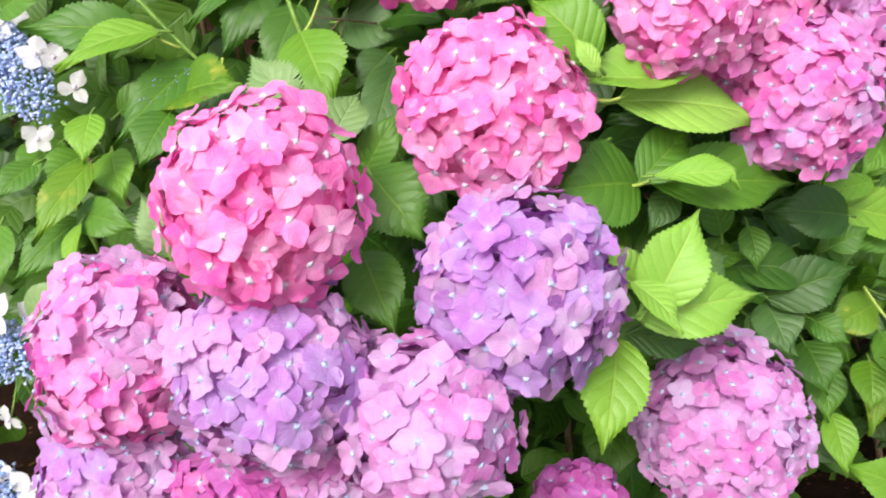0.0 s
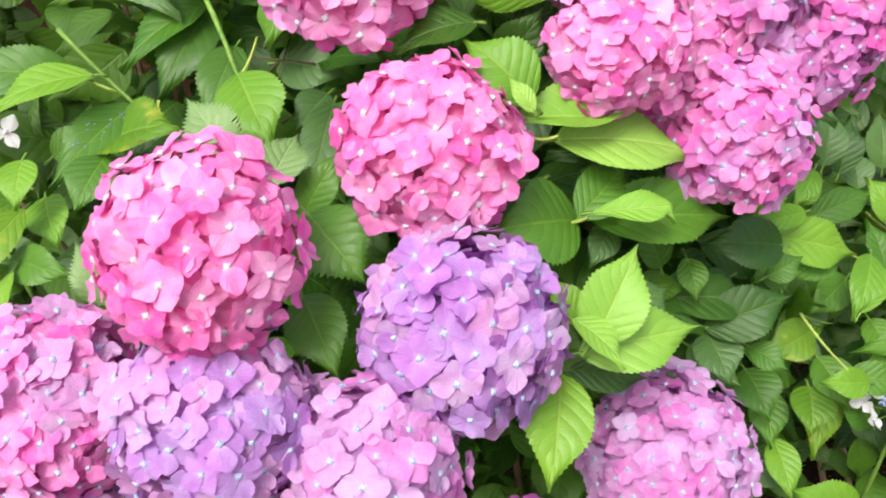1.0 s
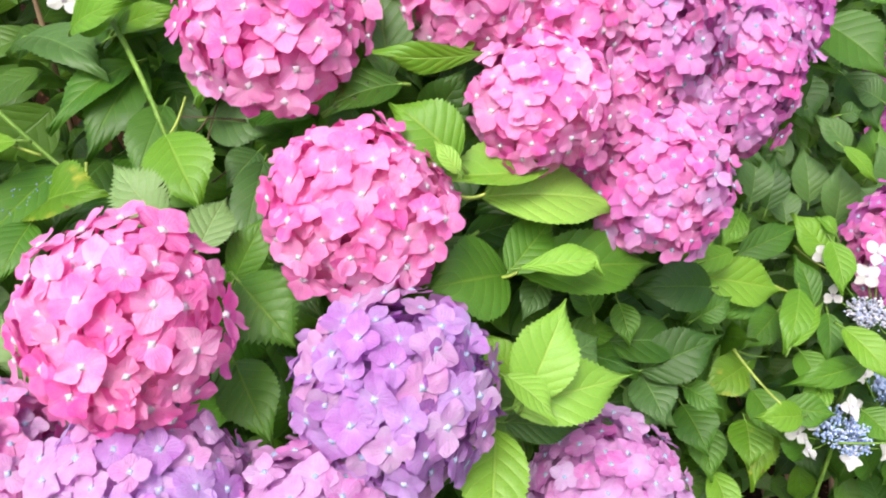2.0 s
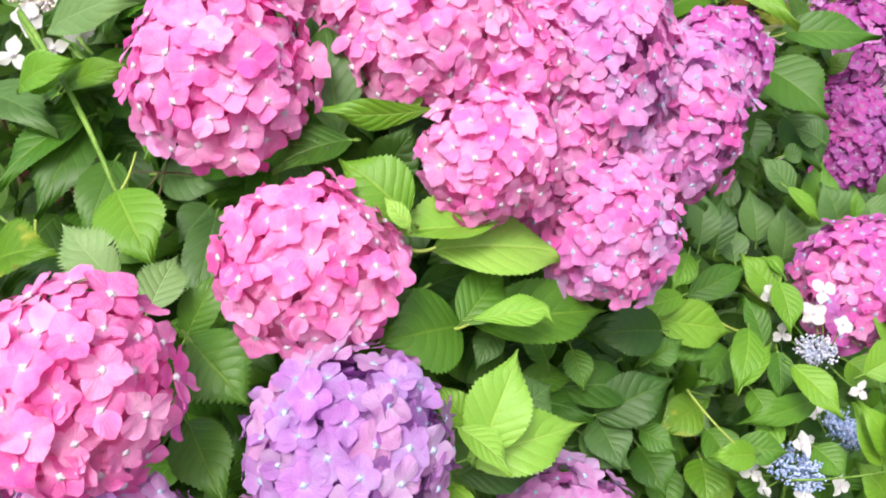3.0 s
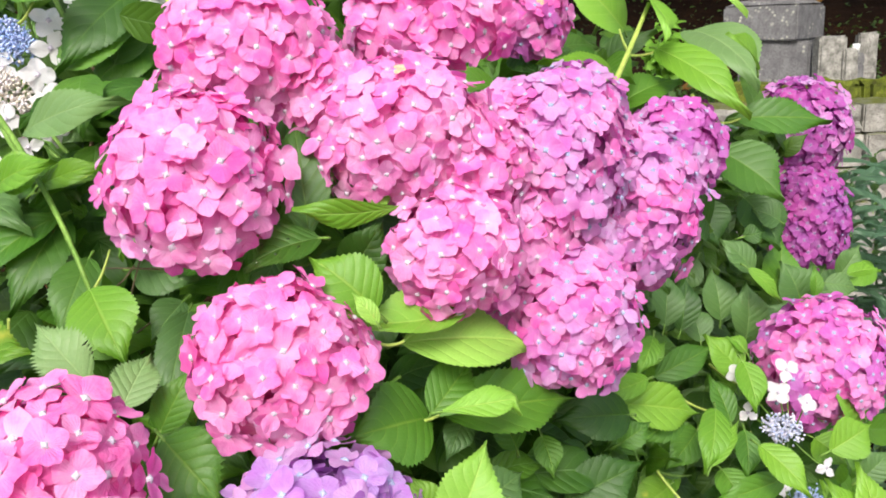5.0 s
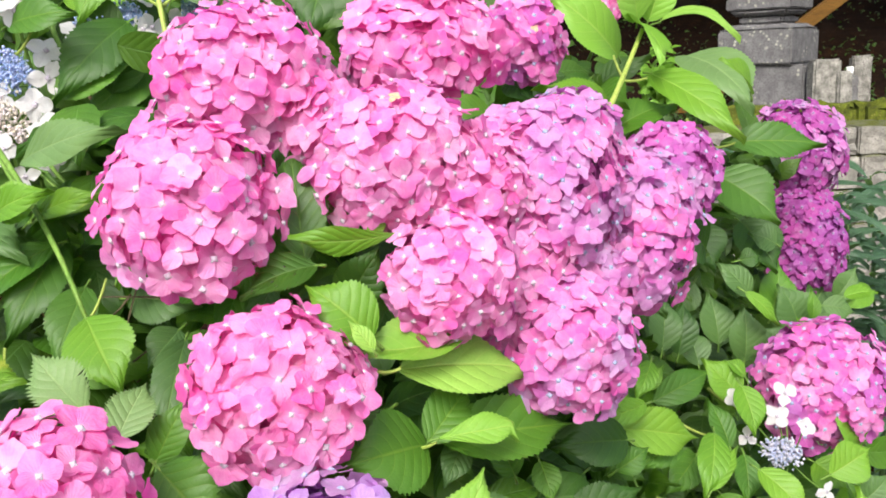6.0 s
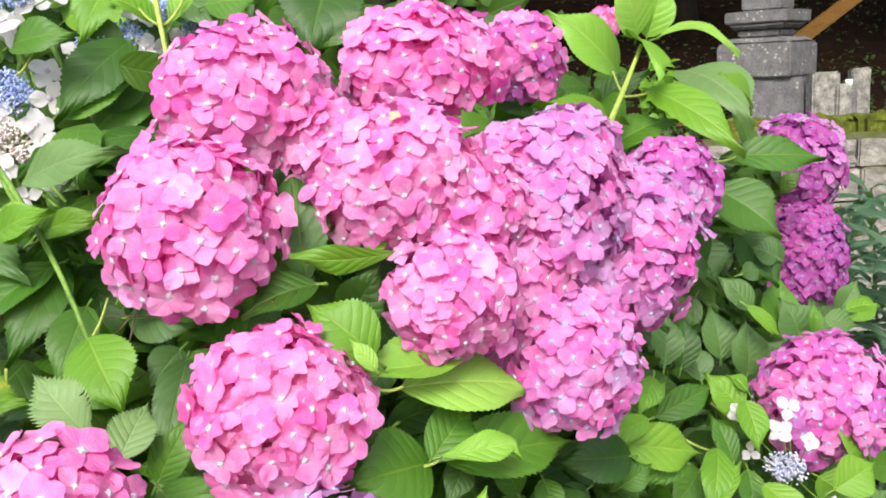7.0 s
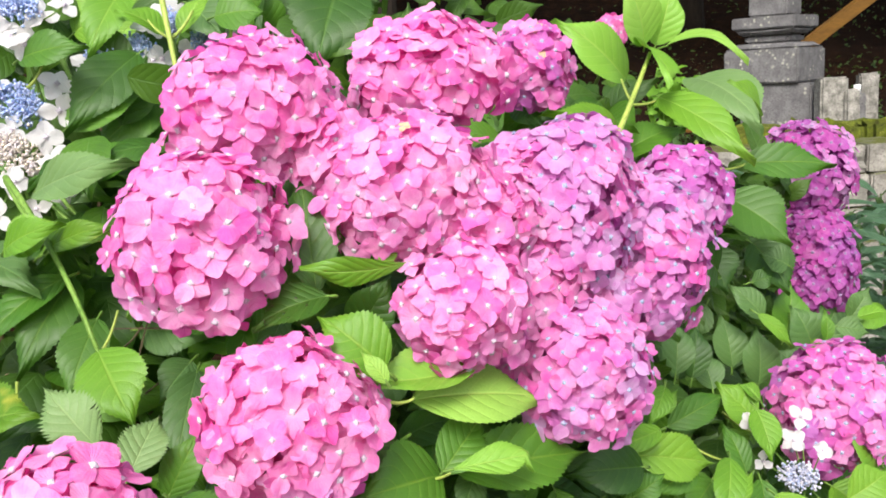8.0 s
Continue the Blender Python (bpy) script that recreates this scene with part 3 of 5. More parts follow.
# monument and wall on the terrace
def monument(place, turn):
    """A stone pillar on a moulded plinth over two square blocks; the upper block has a sloped top."""
    ob = new("stone_monument")
    ob.matrix_basis = pose(*place, 0, 0, turn)
    z = 0.0
    for name, size, step, x, spin, bevel, taper in (("lower_block", 0.41, 0.31, 0.05, 10, 0.014, 0.0), ("upper_block", 0.45, 0.205, 0.0, 0, 0.010, 0.0), ("sloped_top", 0.442, 0.034, 0.0, 0, 0.006, 0.22),
                                                    ("moulding", 0.275, 0.046, 0.0, 0, 0.020, 0.0), ("moulding", 0.315, 0.035, 0.0, 0, 0.012, -0.14), ("plinth", 0.385, 0.075, 0.0, 0, 0.008, 0.0),
                                                    ("pillar", 0.235, 0.8, 0.0, 0, 0.010, 0.0)):
        me = bm_mesh(name, block((size, size, step - 0.003), bevel, 0.004, z * 10 + 1, taper), GRANITE)
        part(name, me, ob, m=pose(x, 0, z, 0, 0, spin))
        z += step
    return tagged(ob, "grey lichen-spotted stone monument on stacked blocks", "monument")


monument((3.15, 5.285, 0.985), -52)


def stone_post(x, y, wide, high, turn, label):
    ob = new("stone_post", bm_mesh("stone_post", block((wide, wide * 0.8, high + 0.1), 0.012, 0.008, x * 10), GRANITE_PALE))
    ob.matrix_basis = pose(x, y, 0.90, 0, 0, turn)
    return tagged(ob, label, "stone post", "short stone posts")


stone_post(3.25, 4.85, 0.155, 0.32, -14, "broad pale granite post with a flat top")
stone_post(3.325, 4.78, 0.085, 0.25, -8, "narrow pale granite post, shorter than its neighbours")
stone_post(3.57, 4.98, 0.11, 0.33, -20, "weathered granite post at the end of the row")

cap = bmesh.new()
bmesh.ops.create_cone(cap, segments=14, radius1=0.018, radius2=0.022, depth=0.05, cap_ends=True)
bmesh.ops.bevel(cap, geom=cap.edges[:], offset=0.004, segments=2, affect="EDGES")
CUP_WHITE = rough_material("white_glazed_cup", (0.78, 0.78, 0.76), (0.84, 0.84, 0.82), 20.0, 0.3, depth=0.0004)
cup = new("white_cup", bm_mesh("white_cup", cap, CUP_WHITE, True))
cup.location = (3.40, 4.83, 1.245)
tagged(cup, "small white cup standing on a stone ledge", "cup")
cup_ledge = new("ledge_stone", bm_mesh("ledge_stone", block((0.08, 0.08, 0.26), 0.01, 0.006, 5), GRANITE))
cup_ledge.matrix_basis = pose(3.405, 4.84, 0.96, 0, 0, -10)
tagged(cup_ledge, "small dark stone set between the posts", "stone")

# mossy kerb stones at the foot of the posts
for k, (x, y, long) in enumerate(((3.05, 4.60, 0.36), (3.42, 4.58, 0.30), (3.74, 4.50, 0.34), (2.68, 4.68, 0.36))):
    kerb = new("kerb_stone", bm_mesh("kerb_stone", block((long, 0.22, 0.14), 0.035, 0.018, 60 + k), MOSS))
    kerb.matrix_basis = pose(x, y, 0.945, 0, 0, -11)
    tagged(kerb, "low kerb stone thickly covered with moss", "kerb stone", "mossy kerb stones")


def timber(a, b, thick):
    a, b = Vector(a), Vector(b)
    bm = bmesh.new()
    bmesh.ops.create_cube(bm, size=1.0)
    for v in bm.verts:
        v.co = Vector((v.co.x * thick * 0.7, (v.co.y + 0.5) * (b - a).length, v.co.z * thick))
    bmesh.ops.bevel(bm, geom=bm.edges[:], offset=0.006, segments=2, affect="EDGES")
    ob = new("timber_prop", bm_mesh("timber_prop", bm, TIMBER))
    m = frame_of(b - a, (0, 0, 1)).to_4x4()
    m.translation = a
    ob.matrix_basis = m
    return tagged(ob, "slanting orange-brown timber prop behind the monument", "timber")


timber((2.94, 6.07, 0.93), (5.38, 5.9, 2.57), 0.09)


def small_bush(place, size, label, name="small_bush"):
    """A low bush: short twigs and a mass of small narrow leaves."""
    ob = new(name)
    ob.location = place
    rng = random.Random(int(place[0] * 100))
    ends = []
    for k in range(9):
        end = Vector((rng.gauss(0, 0.16), rng.gauss(0, 0.16), rng.uniform(0.7, 1.0))) * size
        ends.append(end)
        v, f = tube(bend((0, 0, -0.02), end, (0, 0, 0.05 * size), 5), [0.005, 0.004, 0.004, 0.003, 0.003, 0.002], 6)
        part("twig", mesh_from("twig", v, f, None, (STEM_GREEN,)), ob)

    def spots(r):
        for _ in range(170):
            e = ends[r.randrange(9)]
            yield e * r.uniform(0.55, 1.02) + Vector((r.gauss(0, 0.08), r.gauss(0, 0.08), r.gauss(0, 0.06))) * size
    leaf_mass("leaf_tuft", ob, spots, LEAVES["fresh"], (0.10 * size + 0.01, 0.16 * size + 0.02), int(place[0] * 10), 8)
    return tagged(ob, label, "bush")


small_bush((2.20, 4.70, 0.97), 0.44, "small yellow-green bush beside the stone monument")

# ---- wooded slope ----
def litter(rng):
    for _ in range(9500):
        x, s = rng.uniform(-1.5, 9.0), 1.0 + 6.0 * rng.random() ** 2.6
        if noise.noise(Vector((x * 0.7, s * 0.9, 3.0))) < -0.18:
            continue
        y = 4.14 + (s - (x - 2.81) * 0.186) / 0.983
        z = 0.97 + (0.30 * (s - 2.2) * min(1.0, 0.25 + 0.12 * (s - 2.2)) if s > 2.2 else 0.0)
        yield (x, y, z + rng.uniform(0.0, 0.05))


groundcover = new("groundcover")
leaf_mass("cover_leaves", groundcover, litter, COVER, (0.025, 0.06), 51, 5, (0, -0.2, 1.0))
tagged(groundcover, "low green plants creeping over the dark slope", "groundcover", kind="stuff")


def tree(x, y, foot, high, girth, seed):
    """A tall dark tree: tapered trunk, limbs and a ragged crown of leaf clumps."""
    rng = random.Random(seed)
    ob = new("tree")
    ob.location = (x, y, foot)
    trunk = bend((0, 0, -0.2), (rng.uniform(-0.3, 0.3), rng.uniform(-0.3, 0.3), high), (rng.uniform(-0.15, 0.15), 0, 0), 8)
    v, f = tube(trunk, [girth * (1 - 0.09 * k) for k in range(9)], 10)
    part("trunk", mesh_from("trunk", v, f, None, (BARK,)), ob)
    ends = []
    for k in range(11):
        h = high * (0.36 + 0.06 * k)
        w = k * 2.4 + rng.uniform(-0.4, 0.4)
        reach = high * 0.32 * (1.15 - 0.07 * k)
        a = Vector((0, 0, h))
        b = a + Vector((reach * math.cos(w), reach * math.sin(w), 0.12 * high * rng.uniform(0.2, 1.0)))
        ends.append((a, b))
        v, f = tube(bend(a, b, (0, 0, -0.03 * high), 5), [girth * 0.3 * (1 - 0.15 * i) for i in range(6)], 6)
        part("limb", mesh_from("limb", v, f, None, (BARK,)), ob)

    def spots(r):
        for _ in range(900):
            a, b = ends[r.randrange(11)]
            yield a.lerp(b, r.uniform(0.3, 1.1)) + Vector((r.gauss(0, 0.5), r.gauss(0, 0.5), r.gauss(0, 0.35)))
    tagged(leaf_mass("crown", ob, spots, FAR_MASS, (0.35, 0.7), seed, 6, (0, 0, 1.0)), kind="stuff")
    return tagged(ob, "tall dark tree whose unseen crown shades the slope", "tree", "trees of the wood")


# those at (6.3, 5.6) and (1.0, 7.2) are added out of sight as shade
for k, (x, y, foot, high, girth) in enumerate(((2.2, 11.0, 1.9, 9.0, 0.16), (4.9, 10.0, 1.6, 9.5, 0.18), (6.6, 11.6, 2.0, 10.0, 0.2), (8.2, 9.4, 1.4, 9.0, 0.16), (0.2, 12.4, 2.4, 10.0, 0.2),
                                               (-2.6, 11.4, 2.1, 9.0, 0.18), (5.6, 15.0, 3.6, 10.0, 0.22), (3.4, 14.4, 3.4, 10.0, 0.2), (9.6, 13.0, 2.6, 10.0, 0.2), (7.4, 8.0, 1.2, 8.5, 0.12), (6.3, 5.6, 0.95, 8.0, 0.16), (1.0, 7.2, 1.0, 8.0, 0.15), (7.0, 9.2, 1.4, 8.0, 0.13))):
    tree(x, y, foot, high, girth, 70 + k)



# ---- shrubs ----
def shrub(name, foot, tips, label, seed):
    """A shrub: woody stems that fork from one foot; its leaves are added as parts."""
    rng = random.Random(seed)
    ob = new(name)
    ob.location = foot
    for tip in tips:
        end = Vector(tip) - Vector(foot)
        start = Vector((rng.uniform(-0.12, 0.12), rng.uniform(-0.1, 0.1), -0.03))
        pts = bend(start, end, (rng.uniform(-0.05, 0.05), rng.uniform(0.02, 0.10), rng.uniform(0.0, 0.06)), 8)
        v, f = tube(pts, [0.008 - 0.0006 * k for k in range(9)], 8)
        part("stem", mesh_from("stem", v, f, None, (STEM_BROWN,)), ob)
    return tagged(ob, label, "hydrangea shrub")


def on(ob):
    """Parts given in world places: the shrub's foot is taken off."""
    return Vector(ob.location)


pink_shrub = shrub("hydrangea_shrub", (0.30, 1.25, 0.0), [(-0.1, 1.05, 0.9), (0.1, 1.05, 1.0), (0.25, 1.15, 1.1), (0.35, 1.2, 0.9), (0.45, 1.3, 1.15), (0.15, 1.2, 1.2), (0.0, 1.1, 1.1), (-0.2, 1.0, 0.85)],
                   "large mophead hydrangea shrub with broad serrated green leaves", 3)
lace_shrub = shrub("lacecap_hydrangea_shrub", (-0.45, 1.55, 0.0), [(-0.3, 1.2, 1.1), (-0.35, 1.3, 1.3), (-0.15, 1.25, 1.2), (-0.5, 1.2, 1.0), (-0.2, 1.5, 1.4), (-0.4, 1.0, 0.9)],
                   "lacecap hydrangea shrub with narrow pointed green leaves", 4)
side_shrub = shrub("hydrangea_shrub", (1.05, 1.75, 0.0), [(0.75, 1.60, 0.8), (0.95, 1.75, 0.9), (1.2, 1.95, 0.9), (0.8, 1.70, 1.0), (0.9, 1.75, 1.1), (0.65, 1.50, 0.7)],
                   "hydrangea shrub with small blue-green leaves and purple flowers", 5)


def front(x, z):
    """How far off the face of the shrubs stands, at a place across and a height."""
    y = 0.86 + 1.8 * min(0.09, max(0.0, x - 0.30)) + 0.72 * max(0.0, x - 0.39) + 0.45 * max(0.0, x - 0.90)
    y += 0.75 * max(0.0, -0.08 - x) - 0.35 * max(0.0, -0.45 - x)
    y += 0.17 * max(0.0, 1 - ((x - 0.87) / 0.25) ** 2) * min(1.0, max(0.0, (z - 0.85) / 0.06))
    return y + 0.85 * max(0.0, z - 1.10)


def scatter(count, x0, x1, z0, z1, near, far):
    def spots(rng):
        for _ in range(count):
            x, z = rng.uniform(x0, x1), rng.uniform(z0, z1)
            yield (x, front(x, z) + near + (far - near) * rng.random() ** 1.3, z)
    return spots


THIN = (((-0.124, 1.362, 1.278), 0.075), ((-0.098, 0.988, 1.104), 0.05), ((-0.112, 1.060, 1.159), 0.05))


def dry_twigs(ob, seed):
    """Bare brown twigs that show where the foliage is thin."""
    rng = random.Random(seed)
    foot = on(ob)
    for place, wide in THIN:
        for _ in range(5):
            a = Vector(place) - foot + Vector((rng.uniform(-1, 1) * wide, rng.uniform(0.02, 0.10), rng.uniform(-1, 1) * wide))
            way = Vector((rng.gauss(0, 0.8), rng.gauss(0, 0.3), rng.gauss(0.3, 1.0))).normalized() * rng.uniform(0.07, 0.15)
            v, f = tube(bend(a - way / 2, a + way / 2, (rng.uniform(-0.008, 0.008), 0, rng.uniform(-0.008, 0.008)), 5), [0.0015 - 0.00018 * k for k in range(6)], 5)
            part("dry_twig", mesh_from("dry_twig", v, f, None, (TWIG,)), ob)


def shift(ob, spots):
    def moved(rng):
        foot = on(ob)
        for p in spots(rng):
            if all((Vector(p) - Vector(q)).length > 1.35 * wide for q, wide in THIN):
                yield Vector(p) - foot
    return moved


leaf_mass("back_leaves", pink_shrub, shift(pink_shrub, scatter(1150, -0.28, 0.62, 0.40, 1.40, 0.07, 0.50)), LEAF_MASS, (0.07, 0.12), 21)
leaf_mass("back_leaves", lace_shrub, shift(lace_shrub, scatter(1150, -1.05, -0.12, 0.40, 1.66, 0.10, 0.60)), SHADE_MASS, (0.07, 0.12), 22)
leaf_mass("back_leaves", side_shrub, shift(side_shrub, scatter(850, 0.50, 1.12, 0.35, 1.06, 0.10, 0.48)), SHADE_MASS, (0.06, 0.10), 23)


leaf_mass("back_leaves", side_shrub, shift(side_shrub, scatter(260, 0.42, 0.98, 1.02, 1.28, 0.10, 0.45)), SHADE_MASS, (0.06, 0.10), 24)


leaf_mass("back_leaves", pink_shrub, shift(pink_shrub, scatter(700, -0.30, 0.75, 0.30, 1.46, 0.40, 0.95)), SHADE_MASS, (0.09, 0.14), 25)
leaf_mass("back_leaves", side_shrub, shift(side_shrub, scatter(400, 0.60, 1.60, 0.30, 1.05, 0.35, 0.80)), SHADE_MASS, (0.08, 0.12), 26)
leaf_mass("back_leaves", lace_shrub, shift(lace_shrub, scatter(500, -1.20, -0.10, 0.30, 1.75, 0.50, 1.00)), SHADE_MASS, (0.09, 0.13), 27)
leaf_mass("back_leaves", lace_shrub, shift(lace_shrub, scatter(420, -0.30, 0.62, 1.30, 1.78, 0.45, 0.85)), SHADE_MASS, (0.08, 0.13), 28)


leaf_mass("back_leaves", side_shrub, shift(side_shrub, scatter(130, 0.46, 0.74, 1.20, 1.42, 0.12, 0.42)), SHADE_MASS, (0.07, 0.11), 30)
def between(count, low, high):
    """Places spread through a block of the shrub."""
    def spots(rng):
        for _ in range(count):
            yield tuple(rng.uniform(a, b) for a, b in zip(low, high))
    return spots


leaf_mass("back_leaves", side_shrub, shift(side_shrub, between(26, (0.93, 1.62, 1.15), (1.03, 1.74, 1.25))), SHADE_MASS, (0.06, 0.09), 31)
leaf_mass("back_leaves", side_shrub, shift(side_shrub, scatter(170, 0.80, 1.28, 0.30, 0.70, -0.20, 0.20)), LEAF_MASS, (0.06, 0.10), 29)


dry_twigs(lace_shrub, 8)


def branch(ob, a, b, sag, thick, material=STEM_LIME):
    foot = on(ob)
    v, f = tube(bend(Vector(a) - foot, Vector(b) - foot, sag, 7), [thick * (1 - 0.05 * k) for k in range(8)], 8)
    part("branch", mesh_from("branch", v, f, None, (material,)), ob)


def lily_plant(x, y, high, seed, foot=0.0):
    """An upright stem with whorls of narrow grey-green leaves."""
    rng = random.Random(seed)
    ob = new("lily_plant")
    ob.location = (x, y, foot)
    top = Vector((rng.uniform(-0.08, 0.08), rng.uniform(-0.08, 0.08), high))
    v, f = tube(bend((0, 0, -0.02), top, (0.02, 0, 0), 6), [0.006, 0.006, 0.005, 0.005, 0.004, 0.004, 0.003], 7)
    part("stem", mesh_from("stem", v, f, None, (STEM_DULL,)), ob)
    for k in range(50):
        h = 0.25 + 0.75 * (k + 1) / 50
        w = k * 2.4 + rng.uniform(-0.3, 0.3)
        base = top * h
        way = Vector((math.cos(w), math.sin(w), rng.uniform(-0.25, 0.55)))
        leaf(ob, base + way * 0.01, base + way.normalized() * rng.uniform(0.11, 0.17), rng.uniform(0.026, 0.040), (0.2 * math.cos(w), 0.2 * math.sin(w) - 0.3, 1.0), "grey", arch=0.12, stalk=0.01)
    return tagged(ob, "leafy upright plant with narrow grey-green leaves", "plant", "narrow-leaved plants")


for k, (x, y, high) in enumerate(((1.52, 2.15, 1.02), (1.68, 2.30, 1.00), (1.80, 2.18, 0.95), (1.60, 2.60, 1.08), (1.92, 2.50, 1.02), (1.46, 1.98, 0.84), (1.66, 2.00, 0.85), (1.85, 1.95, 0.80), (1.50, 2.04, 1.10), (1.62, 1.95, 1.02), (1.44, 1.86, 0.98))):
    lily_plant(x, y, high, 300 + k)


def pl(bx, by, bz, tx, ty, tz, width, facing, tint, **more):
    foot = on(pink_shrub)
    return leaf(pink_shrub, Vector((bx, by, bz)) - foot, Vector((tx, ty, tz)) - foot, width, facing, tint, **more)


def ll(bx, by, bz, tx, ty, tz, width, facing, tint, **more):
    foot = on(lace_shrub)
    return leaf(lace_shrub, Vector((bx, by, bz)) - foot, Vector((tx, ty, tz)) - foot, width, facing, tint, **more)


def sl(bx, by, bz, tx, ty, tz, width, facing, tint, **more):
    foot = on(side_shrub)
    return leaf(side_shrub, Vector((bx, by, bz)) - foot, Vector((tx, ty, tz)) - foot, width, facing, tint, **more)


UP, CAM, LEFT, RIGHT, DOWN = (0, -0.45, 0.9), (0, -0.85, 0.5), (-0.5, -0.6, 0.6), (0.5, -0.6, 0.6), (0, -0.95, 0.1)
branch(side_shrub, (0.502, 1.218, 1.307), (0.652, 1.404, 1.457), (0, 0, -0.004), 0.0051, STEM_LIME)
branch(side_shrub, (0.620, 1.417, 1.379), (0.670, 1.408, 1.384), (0, 0, -0.004), 0.0027, STEM_LIME)
branch(side_shrub, (0.625, 1.416, 1.383), (0.612, 1.425, 1.419), (0, 0, -0.004), 0.0027, STEM_LIME)
branch(side_shrub, (0.822, 1.510, 1.252), (0.897, 1.548, 1.253), (0, 0, -0.004), 0.0030, STEM_LIME)
branch(side_shrub, (0.788, 1.526, 1.303), (0.827, 1.508, 1.247), (0, 0, -0.004), 0.0035, STEM_LIME)
branch(lace_shrub, (-0.341, 1.030, 1.217), (-0.239, 1.008, 1.114), (0, 0, -0.004), 0.0027, STEM_GREEN)
branch(lace_shrub, (-0.282, 1.004, 1.155), (-0.347, 0.999, 1.195), (0, 0, -0.004), 0.0018, STEM_LIME)
branch(lace_shrub, (-0.271, 1.201, 1.347), (-0.154, 1.005, 1.171), (0.006, 0, 0.004), 0.0040, STEM_GREEN)
branch(lace_shrub, (-0.149, 1.010, 1.171), (-0.136, 1.050, 1.202), (0, 0, -0.004), 0.0018, STEM_LIME)
branch(lace_shrub, (-0.244, 1.026, 1.140), (-0.247, 1.021, 1.122), (0, 0, -0.004), 0.0018, STEM_LIME)
branch(lace_shrub, (-0.248, 1.293, 1.307), (-0.201, 1.272, 1.264), (0, 0, -0.004), 0.0029, STEM_GREEN)
branch(lace_shrub, (-0.077, 1.315, 1.573), (-0.062, 1.269, 1.454), (0, 0, -0.004), 0.0045, STEM_LIME)
branch(lace_shrub, (-0.070, 1.302, 1.509), (-0.099, 1.343, 1.535), (0, 0, -0.004), 0.0022, STEM_LIME)
branch(lace_shrub, (-0.067, 1.301, 1.508), (-0.039, 1.334, 1.544), (0, 0, -0.004), 0.0026, STEM_LIME)
branch(lace_shrub, (-0.251, 1.285, 1.453), (-0.226, 1.275, 1.483), (0, 0, -0.004), 0.0022, STEM_LIME)
branch(lace_shrub, (0.012, 1.519, 1.590), (0.005, 1.452, 1.502), (0, 0, -0.004), 0.0044, STEM_LIME)
branch(lace_shrub, (-0.224, 1.390, 1.491), (-0.205, 1.378, 1.447), (0, 0, -0.004), 0.0039, STEM_GREEN)
branch(lace_shrub, (-0.083, 1.473, 1.523), (-0.064, 1.474, 1.547), (0, 0, -0.004), 0.0025, STEM_LIME)
branch(lace_shrub, (-0.275, 1.216, 1.342), (-0.228, 1.144, 1.278), (0, 0, -0.004), 0.0035, STEM_GREEN)
branch(lace_shrub, (-0.220, 1.252, 1.312), (-0.187, 1.239, 1.275), (0, 0, -0.004), 0.0029, STEM_GREEN)
branch(lace_shrub, (-0.410, 0.973, 1.084), (-0.368, 0.963, 1.062), (0, 0, -0.004), 0.0021, STEM_GREEN)
branch(lace_shrub, (-0.384, 0.933, 1.043), (-0.355, 0.961, 1.056), (0, 0, -0.004), 0.0018, STEM_LIME)
branch(pink_shrub, (0.125, 0.806, 1.149), (0.153, 0.796, 1.150), (0, 0, -0.004), 0.0020, STEM_LIME)
branch(pink_shrub, (0.154, 0.814, 1.065), (0.183, 0.796, 1.073), (0, 0, -0.004), 0.0021, STEM_LIME)
branch(side_shrub, (0.549, 1.111, 0.814), (0.587, 1.037, 0.767), (0, 0, -0.004), 0.0022, STEM_LIME)
branch(side_shrub, (0.730, 1.316, 0.881), (0.756, 1.253, 0.864), (0, 0, -0.004), 0.0023, STEM_LIME)
branch(side_shrub, (0.638, 1.221, 0.868), (0.690, 1.205, 0.847), (0, 0, -0.004), 0.0022, STEM_LIME)
branch(side_shrub, (0.724, 1.172, 0.826), (0.753, 1.124, 0.759), (0, 0, -0.004), 0.0021, STEM_LIME)
branch(side_shrub, (0.683, 1.050, 0.691), (0.813, 1.031, 0.699), (0, 0, -0.004), 0.0019, STEM_GREEN)
branch(side_shrub, (0.621, 1.349, 0.927), (0.652, 1.341, 0.917), (0, 0, -0.004), 0.0023, STEM_LIME)
branch(side_shrub, (0.549, 1.111, 0.814), (0.638, 1.185, 0.760), (0, 0, -0.004), 0.0017, STEM_GREEN)
pl(0.112, 0.892, 1.192, 0.150, 0.880, 1.248, 0.050, DOWN, "dark", stalk=.01)
pl(0.125, 0.759, 1.180, 0.105, 0.770, 1.208, 0.017, CAM, "lime", stalk=.004)
sl(0.810, 1.132, 0.615, 0.853, 1.125, 0.682, 0.061, CAM, "mid")
sl(0.871, 1.099, 0.609, 0.823, 1.105, 0.669, 0.064, CAM, "fresh")
sl(0.914, 1.214, 0.656, 0.852, 1.217, 0.701, 0.056, CAM, "mid")
sl(0.680, 1.116, 0.632, 0.626, 1.123, 0.692, 0.059, CAM, "mid")
sl(0.790, 1.125, 0.583, 0.740, 1.114, 0.655, 0.056, CAM, "dark")
sl(0.545, 1.157, 0.855, 0.600, 1.191, 0.888, 0.048, CAM, "mid")
sl(0.588, 1.215, 0.760, 0.629, 1.203, 0.808, 0.068, CAM, "blue")
sl(0.485, 1.037, 0.881, 0.471, 1.071, 0.915, 0.038, CAM, "mid")
sl(0.406, 1.008, 0.917, 0.340, 0.981, 0.899, 0.040, CAM, "dark")
